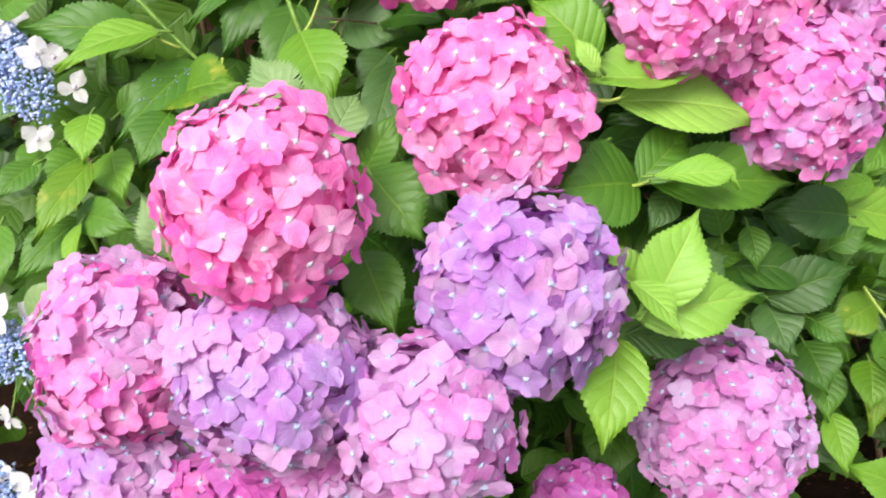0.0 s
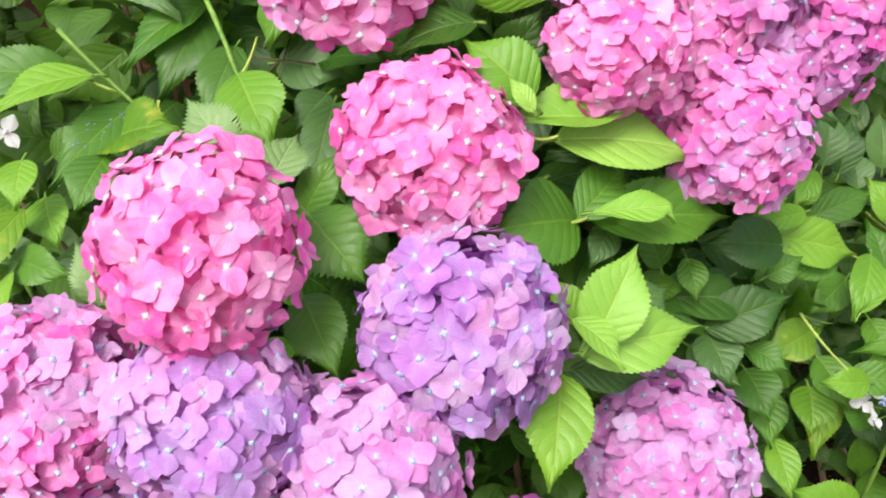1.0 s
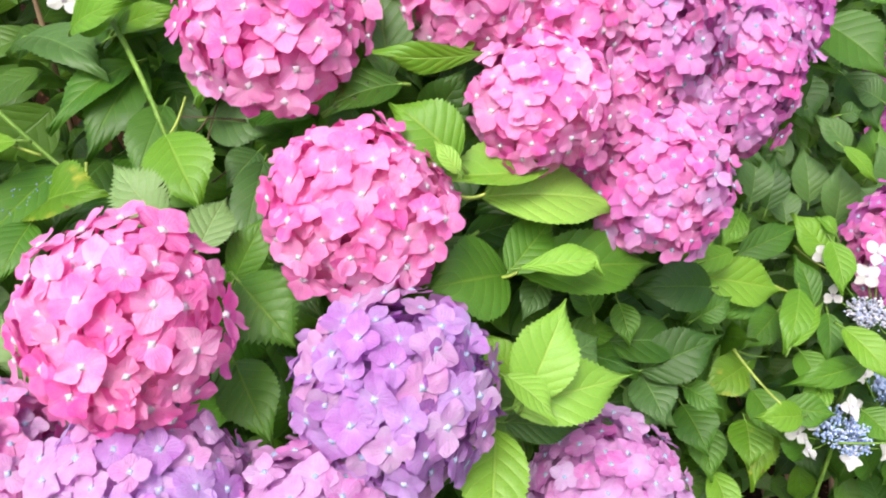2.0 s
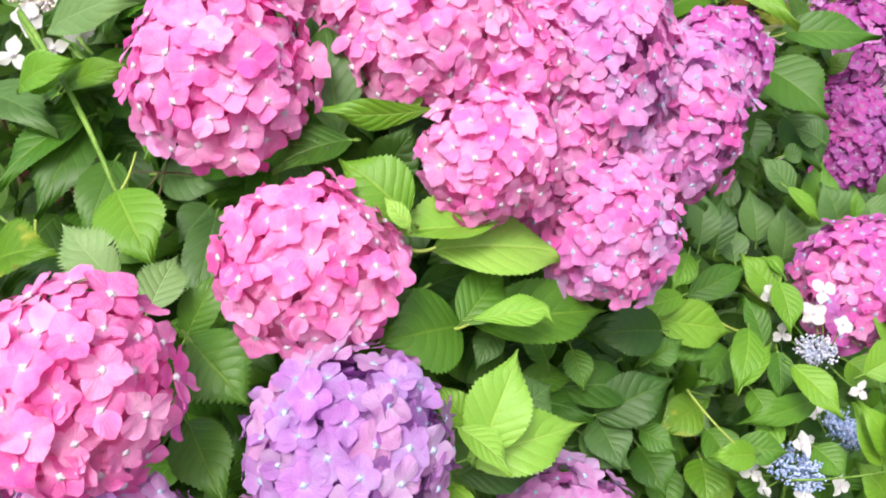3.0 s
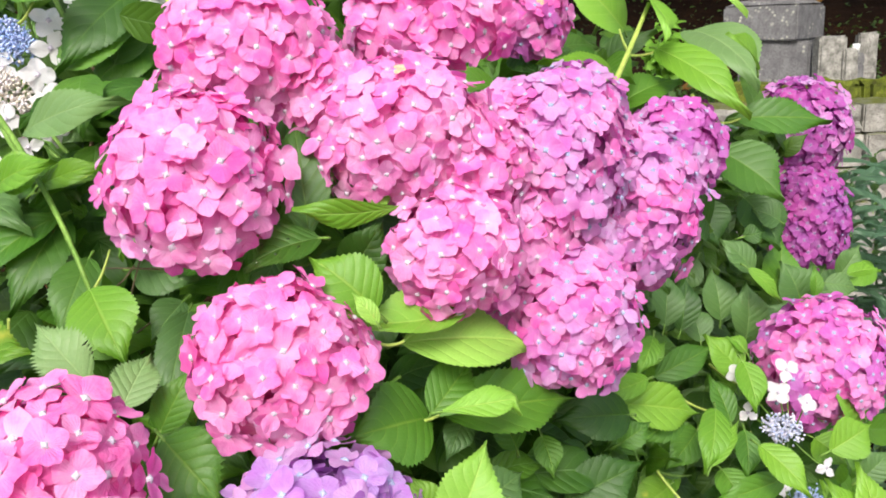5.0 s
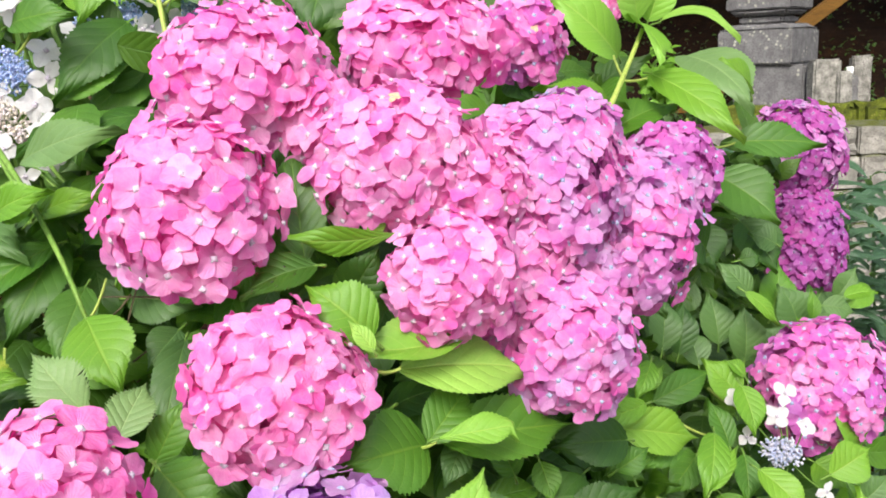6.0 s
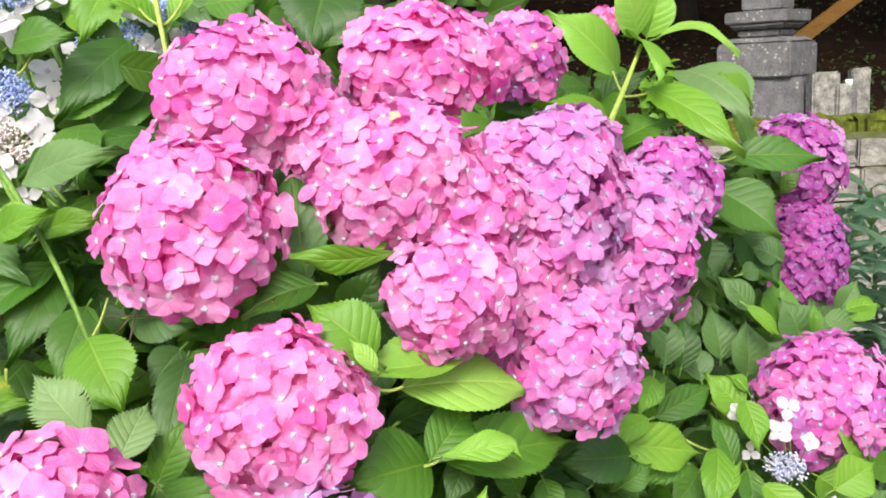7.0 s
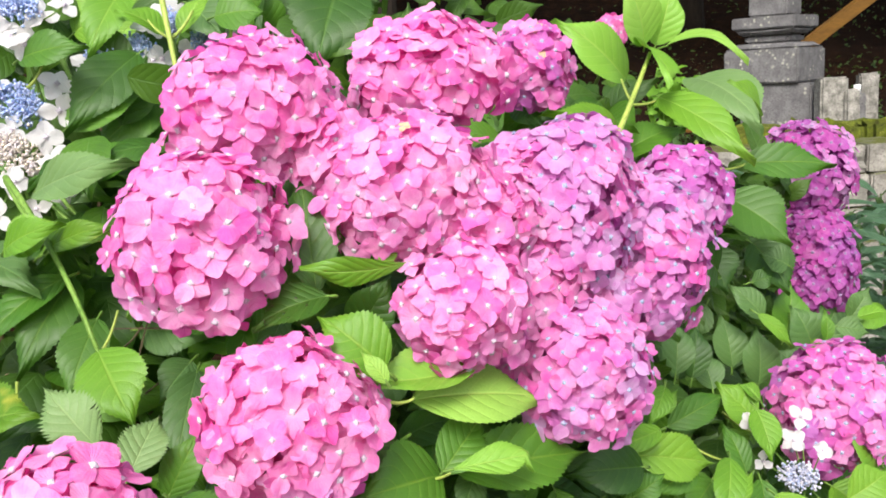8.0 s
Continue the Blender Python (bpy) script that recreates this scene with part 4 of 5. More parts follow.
sl(0.343, 0.991, 0.931, 0.321, 0.964, 0.902, 0.029, CAM, "mid")
sl(0.666, 1.147, 0.785, 0.679, 1.099, 0.744, 0.053, CAM, "mid")
sl(0.698, 1.119, 0.749, 0.645, 1.095, 0.714, 0.043, CAM, "fresh")
sl(0.655, 1.203, 0.824, 0.585, 1.160, 0.787, 0.050, CAM, "mid")
sl(0.858, 1.210, 0.782, 0.888, 1.164, 0.753, 0.067, CAM, "fresh")
sl(0.749, 1.107, 0.704, 0.777, 1.060, 0.673, 0.052, CAM, "mid")
sl(0.809, 1.099, 0.817, 0.880, 1.106, 0.848, 0.063, CAM, "fresh", peak=.48)
sl(0.811, 1.025, 0.728, 0.766, 1.035, 0.811, 0.045, CAM, "fresh")
sl(0.822, 1.001, 0.723, 0.810, 1.033, 0.831, 0.056, CAM, "fresh")
sl(0.857, 1.091, 0.770, 0.904, 1.093, 0.809, 0.044, CAM, "blue")
sl(0.605, 1.157, 0.722, 0.631, 1.094, 0.671, 0.060, CAM, "mid")
sl(0.516, 1.143, 0.966, 0.464, 1.107, 0.933, 0.042, CAM, "mid")
sl(0.591, 1.251, 0.962, 0.542, 1.194, 0.933, 0.043, CAM, "mid")
sl(0.480, 1.153, 0.939, 0.523, 1.114, 0.899, 0.048, CAM, "mid")
sl(0.643, 1.281, 0.831, 0.567, 1.247, 0.801, 0.057, CAM, "mid")
sl(1.197, 1.693, 0.949, 1.114, 1.643, 0.874, 0.071, CAM, "blue")
sl(1.252, 1.626, 0.923, 1.142, 1.592, 0.908, 0.051, CAM, "fresh")
sl(1.057, 1.556, 0.904, 1.111, 1.547, 0.912, 0.053, CAM, "blue")
sl(1.004, 1.509, 0.878, 1.020, 1.518, 0.940, 0.046, CAM, "fresh")
sl(0.936, 1.199, 0.813, 0.871, 1.193, 0.879, 0.071, CAM, "fresh")
sl(0.920, 1.567, 1.102, 0.957, 1.492, 1.017, 0.098, CAM, "dark")
sl(0.781, 1.492, 1.116, 0.808, 1.442, 1.043, 0.089, CAM, "dark")
sl(0.782, 1.474, 1.018, 0.738, 1.471, 0.961, 0.055, CAM, "blue")
ll(-0.294, 1.490, 1.401, -0.319, 1.510, 1.486, 0.066, CAM, "mid")
ll(-0.157, 1.501, 1.323, -0.093, 1.453, 1.407, 0.058, CAM, "dark")
ll(-0.062, 1.773, 1.489, 0.015, 1.718, 1.552, 0.086, CAM, "mid")
ll(0.073, 1.755, 1.532, 0.039, 1.723, 1.600, 0.085, CAM, "mid")
ll(-0.198, 1.600, 1.535, -0.116, 1.543, 1.589, 0.108, CAM, "fresh")
ll(-0.499, 1.070, 1.185, -0.421, 1.029, 1.215, 0.045, CAM, "mid")
ll(-0.483, 1.087, 1.098, -0.513, 1.020, 1.069, 0.054, CAM, "blue")
ll(-0.430, 1.013, 1.051, -0.465, 0.945, 1.021, 0.046, CAM, "mid")
ll(-0.467, 0.910, 0.990, -0.459, 0.855, 0.937, 0.044, CAM, "mid")
ll(-0.384, 1.074, 1.066, -0.331, 1.087, 1.096, 0.042, CAM, "mid")
pl(0.446, 0.966, 0.972, 0.346, 0.944, 0.986, 0.059, CAM, "dark")
pl(0.360, 0.950, 0.879, 0.458, 0.947, 0.919, 0.062, CAM, "dark")
pl(0.289, 0.907, 0.974, 0.264, 0.909, 1.032, 0.038, CAM, "mid")
pl(0.331, 0.951, 0.966, 0.336, 0.917, 0.928, 0.034, CAM, "mid")
pl(0.443, 0.993, 0.921, 0.486, 0.994, 0.946, 0.034, CAM, "mid")
pl(0.424, 0.970, 0.842, 0.461, 0.938, 0.825, 0.034, CAM, "mid")
pl(0.154, 0.825, 1.138, 0.297, 0.846, 1.116, 0.073, (0, -0.62, 0.78), "lime", arch=.07, saw=.5, peak=.46)
pl(0.220, 0.822, 1.167, 0.108, 0.789, 1.164, 0.061, (0, -0.6, 0.8), "lime", arch=-.05, saw=.5, fold=.75, peak=.48, bow=.12, stalk=.005)
pl(0.137, 0.853, 1.264, 0.156, 0.861, 1.285, 0.016, CAM, "fresh", stalk=.003, arch=.04)
pl(0.128, 0.790, 1.182, 0.072, 0.815, 1.232, 0.061, CAM, "fresh", peak=.42, arch=.14)
pl(0.192, 0.833, 1.058, 0.346, 0.871, 1.043, 0.074, CAM, "mid", fold=.4, lift=(0.0, 0.25))
pl(0.180, 0.783, 1.082, 0.270, 0.789, 1.085, 0.034, CAM, "lime", fold=.1, arch=.03, stalk=.006, lift=(-.2, .5), peak=.62, hook=1.15)
pl(0.178, 0.815, 1.066, 0.232, 0.860, 1.104, 0.050, CAM, "mid")
pl(0.177, 0.814, 1.064, 0.095, 0.755, 1.079, 0.079, CAM, "mid", peak=.5)
pl(0.141, 0.819, 1.101, 0.107, 0.794, 1.070, 0.037, LEFT, "blue")
pl(0.174, 0.715, 0.985, 0.218, 0.749, 1.064, 0.059, CAM, "lime", fold=.3)
pl(0.166, 0.730, 0.970, 0.286, 0.757, 0.980, 0.057, CAM, "lime")
pl(0.156, 0.715, 1.011, 0.196, 0.680, 0.981, 0.034, RIGHT, "lime")
pl(0.149, 0.723, 0.954, 0.130, 0.649, 0.884, 0.061, CAM, "fresh")
pl(0.167, 0.777, 0.928, 0.250, 0.790, 0.907, 0.037, CAM, "dark")
pl(0.223, 0.814, 0.963, 0.278, 0.843, 0.980, 0.049, CAM, "blue")
pl(0.178, 0.776, 0.975, 0.148, 0.794, 1.018, 0.032, CAM, "fresh")
pl(0.388, 1.076, 0.937, 0.495, 1.077, 0.890, 0.061, CAM, "dark")
pl(0.362, 0.987, 0.857, 0.490, 1.037, 0.872, 0.062, CAM, "dark")
pl(0.353, 0.980, 0.841, 0.404, 0.934, 0.809, 0.050, CAM, "blue")
pl(0.476, 1.127, 0.878, 0.526, 1.093, 0.850, 0.042, CAM, "mid")
sl(0.580, 1.326, 0.834, 0.695, 1.317, 0.862, 0.068, CAM, "mid")
sl(0.461, 1.019, 1.033, 0.421, 0.992, 0.994, 0.029, CAM, "fresh")
sl(0.526, 1.081, 1.025, 0.489, 1.043, 0.988, 0.030, CAM, "fresh")
sl(0.494, 1.023, 0.991, 0.412, 0.997, 0.982, 0.030, CAM, "fresh")
sl(0.563, 1.068, 0.917, 0.481, 1.028, 0.901, 0.040, CAM, "mid")
sl(0.490, 1.059, 0.922, 0.440, 1.027, 0.898, 0.030, CAM, "mid")
sl(0.631, 1.231, 0.765, 0.535, 1.170, 0.724, 0.058, CAM, "spotted")
sl(0.540, 1.185, 0.658, 0.539, 1.116, 0.599, 0.060, CAM, "mid")
sl(0.556, 1.156, 0.590, 0.566, 1.086, 0.528, 0.051, CAM, "fresh")
sl(0.634, 1.192, 0.674, 0.600, 1.109, 0.581, 0.062, CAM, "spotted")
sl(0.680, 1.110, 0.483, 0.564, 1.092, 0.543, 0.071, CAM, "fresh")
pl(0.223, 0.869, 1.039, 0.196, 0.833, 1.007, 0.033, CAM, "blue")
pl(-0.065, 0.761, 1.095, -0.018, 0.719, 1.048, 0.065, CAM, "mid", saw=2.0)
pl(-0.074, 0.752, 1.024, -0.043, 0.689, 0.977, 0.053, CAM, "mid")
pl(-0.040, 0.860, 1.073, 0.006, 0.809, 1.029, 0.038, CAM, "dark")
pl(-0.103, 0.802, 1.109, -0.078, 0.852, 1.144, 0.041, CAM, "pale", saw=2.2)
pl(-0.076, 0.828, 1.072, -0.042, 0.841, 1.129, 0.037, CAM, "mid")
pl(-0.137, 0.853, 1.118, -0.186, 0.889, 1.172, 0.049, CAM, "pale", fold=.3, saw=2.6)
pl(-0.292, 0.969, 1.105, -0.206, 0.933, 1.134, 0.087, UP, "spotted")
ll(-0.153, 1.000, 1.172, -0.114, 0.922, 1.113, 0.074, CAM, "fresh", peak=.5)
ll(-0.164, 1.082, 1.188, -0.194, 1.010, 1.115, 0.053, CAM, "deep")
ll(-0.202, 1.173, 1.222, -0.259, 1.078, 1.128, 0.068, CAM, "deep")
ll(-0.204, 1.154, 1.227, -0.302, 1.096, 1.162, 0.056, UP, "mid")
ll(-0.338, 1.206, 1.255, -0.228, 1.104, 1.224, 0.075, UP, "blue")
ll(-0.254, 1.103, 1.273, -0.194, 1.092, 1.302, 0.050, CAM, "fresh")
ll(-0.236, 1.168, 1.253, -0.141, 1.139, 1.278, 0.063, UP, "spotted")
ll(-0.230, 1.154, 1.330, -0.104, 1.014, 1.373, 0.054, CAM, "pale", arch=.03, saw=.6)
ll(-0.259, 1.293, 1.489, -0.169, 1.257, 1.502, 0.053, CAM, "mid")
ll(-0.119, 1.370, 1.493, -0.215, 1.287, 1.393, 0.077, CAM, "dark", fold=.15)
ll(-0.216, 1.319, 1.397, -0.108, 1.339, 1.449, 0.062, CAM, "mid")
ll(-0.099, 1.407, 1.431, -0.185, 1.338, 1.363, 0.080, CAM, "mid")
ll(-0.190, 1.250, 1.328, -0.099, 1.261, 1.370, 0.080, UP, "mid")
ll(-0.082, 1.368, 1.516, -0.143, 1.365, 1.554, 0.060, UP, "fresh")
ll(-0.137, 1.433, 1.587, -0.186, 1.351, 1.488, 0.062, CAM, "fresh")
ll(-0.135, 1.507, 1.543, -0.193, 1.466, 1.489, 0.038, CAM, "lime")
ll(-0.258, 1.097, 1.272, -0.182, 1.037, 1.307, 0.040, CAM, "fresh")
ll(-0.215, 1.119, 1.268, -0.131, 1.077, 1.296, 0.033, CAM, "spotted", saw=.6)
ll(-0.059, 1.343, 1.515, -0.014, 1.365, 1.571, 0.038, UP, "fresh")
pl(0.157, 1.281, 1.569, 0.113, 1.196, 1.459, 0.108, CAM, "dark")
ll(-0.057, 1.529, 1.572, 0.000, 1.454, 1.506, 0.065, CAM, "blue")
ll(-0.015, 1.464, 1.545, 0.061, 1.450, 1.549, 0.070, CAM, "mid")
ll(-0.215, 1.447, 1.528, -0.156, 1.441, 1.557, 0.078, CAM, "fresh")
ll(-0.203, 1.489, 1.488, -0.131, 1.477, 1.497, 0.059, CAM, "mid")
ll(-0.313, 0.989, 1.173, -0.435, 0.962, 1.186, 0.055, CAM, "mid")
ll(-0.290, 0.960, 1.181, -0.386, 0.916, 1.155, 0.049, UP, "fresh")
bud_leaf = ll(-0.263, 0.998, 1.142, -0.335, 0.905, 1.077, 0.048, CAM, "mid")
ll(-0.279, 0.927, 1.105, -0.302, 0.877, 1.064, 0.048, CAM, "mid")
ll(-0.360, 0.927, 1.104, -0.357, 0.879, 1.068, 0.040, CAM, "fresh")
ll(-0.360, 0.908, 1.059, -0.400, 0.829, 1.003, 0.040, CAM, "spotted")
ll(-0.374, 0.888, 1.013, -0.304, 0.853, 1.008, 0.041, CAM, "mid")
pl(-0.254, 0.787, 1.006, -0.278, 0.801, 1.064, 0.034, CAM, "pale", saw=2.4)
ll(-0.375, 0.894, 1.003, -0.428, 0.832, 0.960, 0.043, CAM, "mid")
ll(-0.364, 0.865, 1.010, -0.362, 0.816, 0.972, 0.024, LEFT, "fresh")
pl(-0.389, 0.781, 0.943, -0.356, 0.790, 0.987, 0.036, CAM, "pale")
ll(-0.430, 0.936, 1.049, -0.458, 0.893, 1.026, 0.033, CAM, "mid")
ll(-0.357, 0.960, 1.054, -0.331, 0.902, 1.019, 0.045, CAM, "fresh")
ll(-0.393, 0.978, 1.045, -0.432, 0.926, 1.027, 0.039, CAM, "mid")
pl(-0.124, 1.116, 1.162, -0.040, 1.090, 1.152, 0.063, CAM, "blue")
pl(-0.053, 0.998, 1.139, -0.079, 0.908, 1.058, 0.047, CAM, "blue")
pl(-0.060, 1.021, 1.144, -0.095, 0.986, 1.112, 0.043, CAM, "blue")
pl(0.163, 0.841, 1.268, 0.061, 0.837, 1.261, 0.032, (0, -0.97, -0.25), "fresh", arch=.05, fold=.15, stalk=.003, peak=.62, bow=.10, saw=.5)
pl(0.075, 0.858, 1.242, 0.070, 0.916, 1.351, 0.060, DOWN, "deep", peak=.5, stalk=.01)
wet_leaf = pl(0.086, 0.846, 1.242, 0.012, 0.830, 1.222, 0.050, UP, "deep", stalk=.008, saw=1.6)
sl(0.730, 1.216, 0.901, 0.688, 1.253, 0.959, 0.056, CAM, "fresh")
sl(0.711, 1.178, 0.937, 0.709, 1.127, 0.877, 0.049, CAM, "fresh")
sl(0.590, 1.220, 0.909, 0.704, 1.244, 0.942, 0.047, CAM, "mid")
sl(0.465, 1.043, 0.953, 0.584, 1.054, 0.921, 0.064, CAM, "fresh", fold=.35)
sl(0.465, 1.080, 0.940, 0.508, 1.119, 0.983, 0.035, LEFT, "fresh")
sl(0.654, 1.148, 0.881, 0.609, 1.081, 0.818, 0.052, CAM, "fresh")
sl(0.621, 1.092, 0.821, 0.680, 1.127, 0.869, 0.032, LEFT, "fresh")
sl(0.679, 1.371, 0.925, 0.682, 1.422, 1.020, 0.065, CAM, "blue")
sl(0.827, 1.362, 1.018, 0.776, 1.382, 1.076, 0.049, CAM, "blue")
sl(0.804, 1.337, 1.032, 0.857, 1.317, 0.975, 0.027, CAM, "fresh")
sl(0.623, 1.258, 0.974, 0.638, 1.291, 1.057, 0.054, CAM, "blue")
sl(0.531, 1.145, 0.941, 0.528, 1.155, 0.996, 0.036, CAM, "mid")
sl(0.731, 1.222, 0.894, 0.683, 1.244, 0.961, 0.053, CAM, "fresh")
sl(0.745, 1.226, 0.930, 0.716, 1.237, 0.957, 0.033, UP, "fresh")
sl(1.146, 1.594, 0.923, 1.193, 1.597, 0.985, 0.052, CAM, "blue")
sl(1.103, 1.505, 0.954, 1.168, 1.494, 0.961, 0.041, UP, "fresh")
sl(1.031, 1.466, 0.954, 1.092, 1.452, 0.939, 0.045, CAM, "blue")
sl(1.001, 1.448, 0.935, 1.004, 1.458, 0.991, 0.028, CAM, "mid")
sl(0.957, 1.502, 1.068, 0.908, 1.515, 1.091, 0.057, CAM, "blue")
sl(0.864, 1.465, 1.053, 0.903, 1.459, 1.060, 0.036, CAM, "dark")
sl(0.760, 1.389, 1.097, 0.691, 1.360, 1.147, 0.090, CAM, "dark")
sl(0.568, 1.199, 0.938, 0.600, 1.200, 0.973, 0.024, CAM, "fresh")
sl(0.981, 1.551, 0.915, 1.014, 1.585, 1.016, 0.076, CAM, "mid")
sl(0.825, 1.371, 0.900, 0.831, 1.388, 0.995, 0.069, CAM, "blue")
sl(0.908, 1.377, 0.904, 0.870, 1.393, 0.950, 0.050, CAM, "blue")
sl(0.793, 1.402, 0.924, 0.791, 1.439, 1.010, 0.064, CAM, "blue")
sl(1.017, 1.510, 0.898, 0.983, 1.533, 0.984, 0.087, CAM, "blue")
sl(0.735, 1.358, 0.905, 0.730, 1.401, 0.963, 0.055, CAM, "blue")
sl(0.681, 1.323, 0.941, 0.703, 1.355, 1.025, 0.053, CAM, "dark")
sl(0.830, 1.499, 1.204, 0.915, 1.417, 1.125, 0.110, CAM, "deep")
sl(0.887, 1.550, 1.254, 1.062, 1.515, 1.244, 0.071, CAM, "mid", arch=.05, saw=1.2)
sl(0.668, 1.409, 1.388, 0.762, 1.270, 1.292, 0.077, CAM, "fresh", arch=.06, saw=.35, peak=.38)
sl(0.639, 1.472, 1.416, 0.517, 1.462, 1.521, 0.090, CAM, "lime", saw=.5)
sl(0.653, 1.427, 1.471, 0.607, 1.393, 1.574, 0.081, CAM, "lime", saw=.4)
sl(0.686, 1.420, 1.467, 0.785, 1.335, 1.440, 0.047, UP, "lime", arch=.22)
sl(0.642, 1.430, 1.473, 0.650, 1.313, 1.410, 0.080, RIGHT, "lime")
sl(0.679, 1.443, 1.470, 0.706, 1.435, 1.566, 0.064, CAM, "lime", saw=.4)
sl(0.865, 1.687, 1.410, 0.893, 1.478, 1.322, 0.133, CAM, "pale", saw=.4)
sl(0.851, 1.418, 1.347, 0.793, 1.410, 1.410, 0.082, UP, "fresh")
sl(0.592, 1.406, 1.293, 0.716, 1.412, 1.339, 0.079, UP, "mid")
sl(0.571, 1.335, 1.335, 0.427, 1.227, 1.386, 0.055, CAM, "fresh")
sl(0.592, 1.474, 1.384, 0.522, 1.447, 1.334, 0.055, CAM, "dark")
sl(0.752, 1.118, 0.773, 0.617, 1.085, 0.766, 0.041, CAM, "mid")
sl(0.581, 1.136, 0.776, 0.503, 1.100, 0.757, 0.058, CAM, "spotted")
sl(0.368, 0.966, 0.865, 0.381, 0.908, 0.826, 0.057, CAM, "blue")
sl(0.809, 1.034, 0.707, 0.779, 1.067, 0.792, 0.055, CAM, "fresh")
sl(0.585, 1.129, 0.691, 0.572, 1.074, 0.645, 0.067, CAM, "spotted")
sl(0.491, 1.133, 0.721, 0.510, 1.072, 0.673, 0.067, CAM, "mid")
sl(0.609, 1.077, 0.738, 0.685, 1.061, 0.728, 0.046, CAM, "mid")
sl(0.683, 1.154, 0.852, 0.667, 1.197, 0.916, 0.038, CAM, "mid")
sl(0.695, 1.096, 0.843, 0.741, 1.029, 0.789, 0.047, CAM, "fresh")
sl(0.624, 1.046, 0.741, 0.550, 1.032, 0.753, 0.041, CAM, "fresh")
sl(0.711, 1.164, 0.834, 0.694, 1.119, 0.777, 0.043, CAM, "mid")


def upon(leaf_ob, u, v):
    """A place on a leaf: u across from -1 to 1, v from base to tip; in the leaf's own measure."""
    me = leaf_ob.data
    n = 9
    i, c = round(v * 44), min(8, max(0, round((u + 1) * 4)))
    return me.vertices[i * n + c].co.copy()


WATER, water_nodes, water_bsdf, _ = blank("water_drop")
water_bsdf.inputs["Transmission Weight"].default_value = 1.0
water_bsdf.inputs["Roughness"].default_value = 0.02
water_bsdf.inputs["IOR"].default_value = 1.33
drop_shape = bmesh.new()
bmesh.ops.create_icosphere(drop_shape, subdivisions=2, radius=1.0)
for vert in drop_shape.verts:
    vert.co.z *= 0.6
DROP = bm_mesh("water_drop", drop_shape, WATER, True)
drop_rng = random.Random(12)
for _ in range(13):
    r = drop_rng.uniform(0.0008, 0.0018)
    spot = upon(wet_leaf, drop_rng.choice((-0.75, -0.5, 0.5, 0.75)), drop_rng.uniform(0.3, 0.85)) + Vector((drop_rng.uniform(-0.003, 0.003), drop_rng.uniform(-0.003, 0.003), 0.3 * r))
    part("water_drop", DROP, wet_leaf, m=Matrix.Translation(spot) @ Matrix.Diagonal((r, r, r, 1)))

bud_rng = random.Random(13)
bud_bm = bmesh.new()
for _ in range(26):
    r = bud_rng.uniform(0.0006, 0.0013)
    spot = upon(bud_leaf, bud_rng.uniform(-0.8, 0.8), min(0.9, abs(bud_rng.gauss(0.12, 0.3)) + 0.04)) + Vector((bud_rng.uniform(-0.004, 0.004), bud_rng.uniform(-0.002, 0.002), 0.7 * r))
    bmesh.ops.create_icosphere(bud_bm, subdivisions=1, radius=r, matrix=Matrix.Translation(spot))
fallen = new("fallen_flower_buds", bm_mesh("fallen_flower_buds", bud_bm, BUD_DROPPED, True))
fallen.matrix_basis = Matrix.Translation(on(lace_shrub)) @ bud_leaf.matrix_basis
tagged(fallen, "tiny fallen blue flower buds lying on a green leaf", "flower buds", kind="stuff")

flower_head((-0.141, 0.663, 1.105), (0.071, 0.069, 0.074), 0.037, ('hot_pink', 'pink'), "pale", "bright pink mophead hydrangea flower with broad sepals", ruffle=0.16, seed=57)
flower_head((0.039, 0.774, 1.149), (0.075, 0.069, 0.070), 0.034, ('hot_pink', 'pink'), "pale", "dense hot pink mophead hydrangea flower among lime leaves")
flower_head((0.060, 0.689, 1.016), (0.078, 0.074, 0.078), 0.036, ('violet', 'lilac'), "blue", "violet mophead hydrangea flower with loose ruffled sepals", ruffle=0.34, gap=0.58)
flower_head((-0.281, 0.712, 0.946), (0.071, 0.070, 0.085), 0.031, ('rose', 'lilac'), "blue", "rose and lilac mophead hydrangea flower, crowded by its neighbours")
flower_head((-0.299, 0.700, 0.829), (0.062, 0.060, 0.060), 0.031, ('lilac', 'violet'), "blue", "bluish lilac mophead hydrangea flower low in the shrub")
flower_head((-0.140, 0.646, 0.966), (0.073, 0.066, 0.070), 0.033, ('lilac', 'violet'), "blue", "pale lilac mophead hydrangea flower under a pink one")
flower_head((-0.017, 0.643, 0.922), (0.069, 0.066, 0.070), 0.034, ('lilac', 'mauve'), "blue", "pink-lilac mophead hydrangea flower with tiny blue eyes")
flower_head((-0.177, 0.678, 0.827), (0.062, 0.049, 0.042), 0.032, ('dusk', 'rose'), "blue", "deep rose mophead hydrangea flower, half hidden below others")
flower_head((-0.112, 0.686, 0.844), (0.042, 0.041, 0.044), 0.032, ('mauve', 'lilac'), "blue", "small mauve mophead hydrangea flower tucked between others")
flower_head((0.283, 0.819, 0.795), (0.082, 0.080, 0.088), 0.032, ('mauve', 'lilac'), "blue", "round mauve mophead hydrangea flower beside a hanging leaf")
flower_head((0.140, 0.812, 0.705), (0.044, 0.038, 0.036), 0.028, ('dusk',), "blue", "small dusky rose hydrangea flower in the shade")
flower_head((-0.0235, 0.861, 1.299), (0.0775, 0.073, 0.082), 0.038, ('pink', 'rose'), "pale", "large rose-pink mophead hydrangea flower with big flat sepals", seed=21)
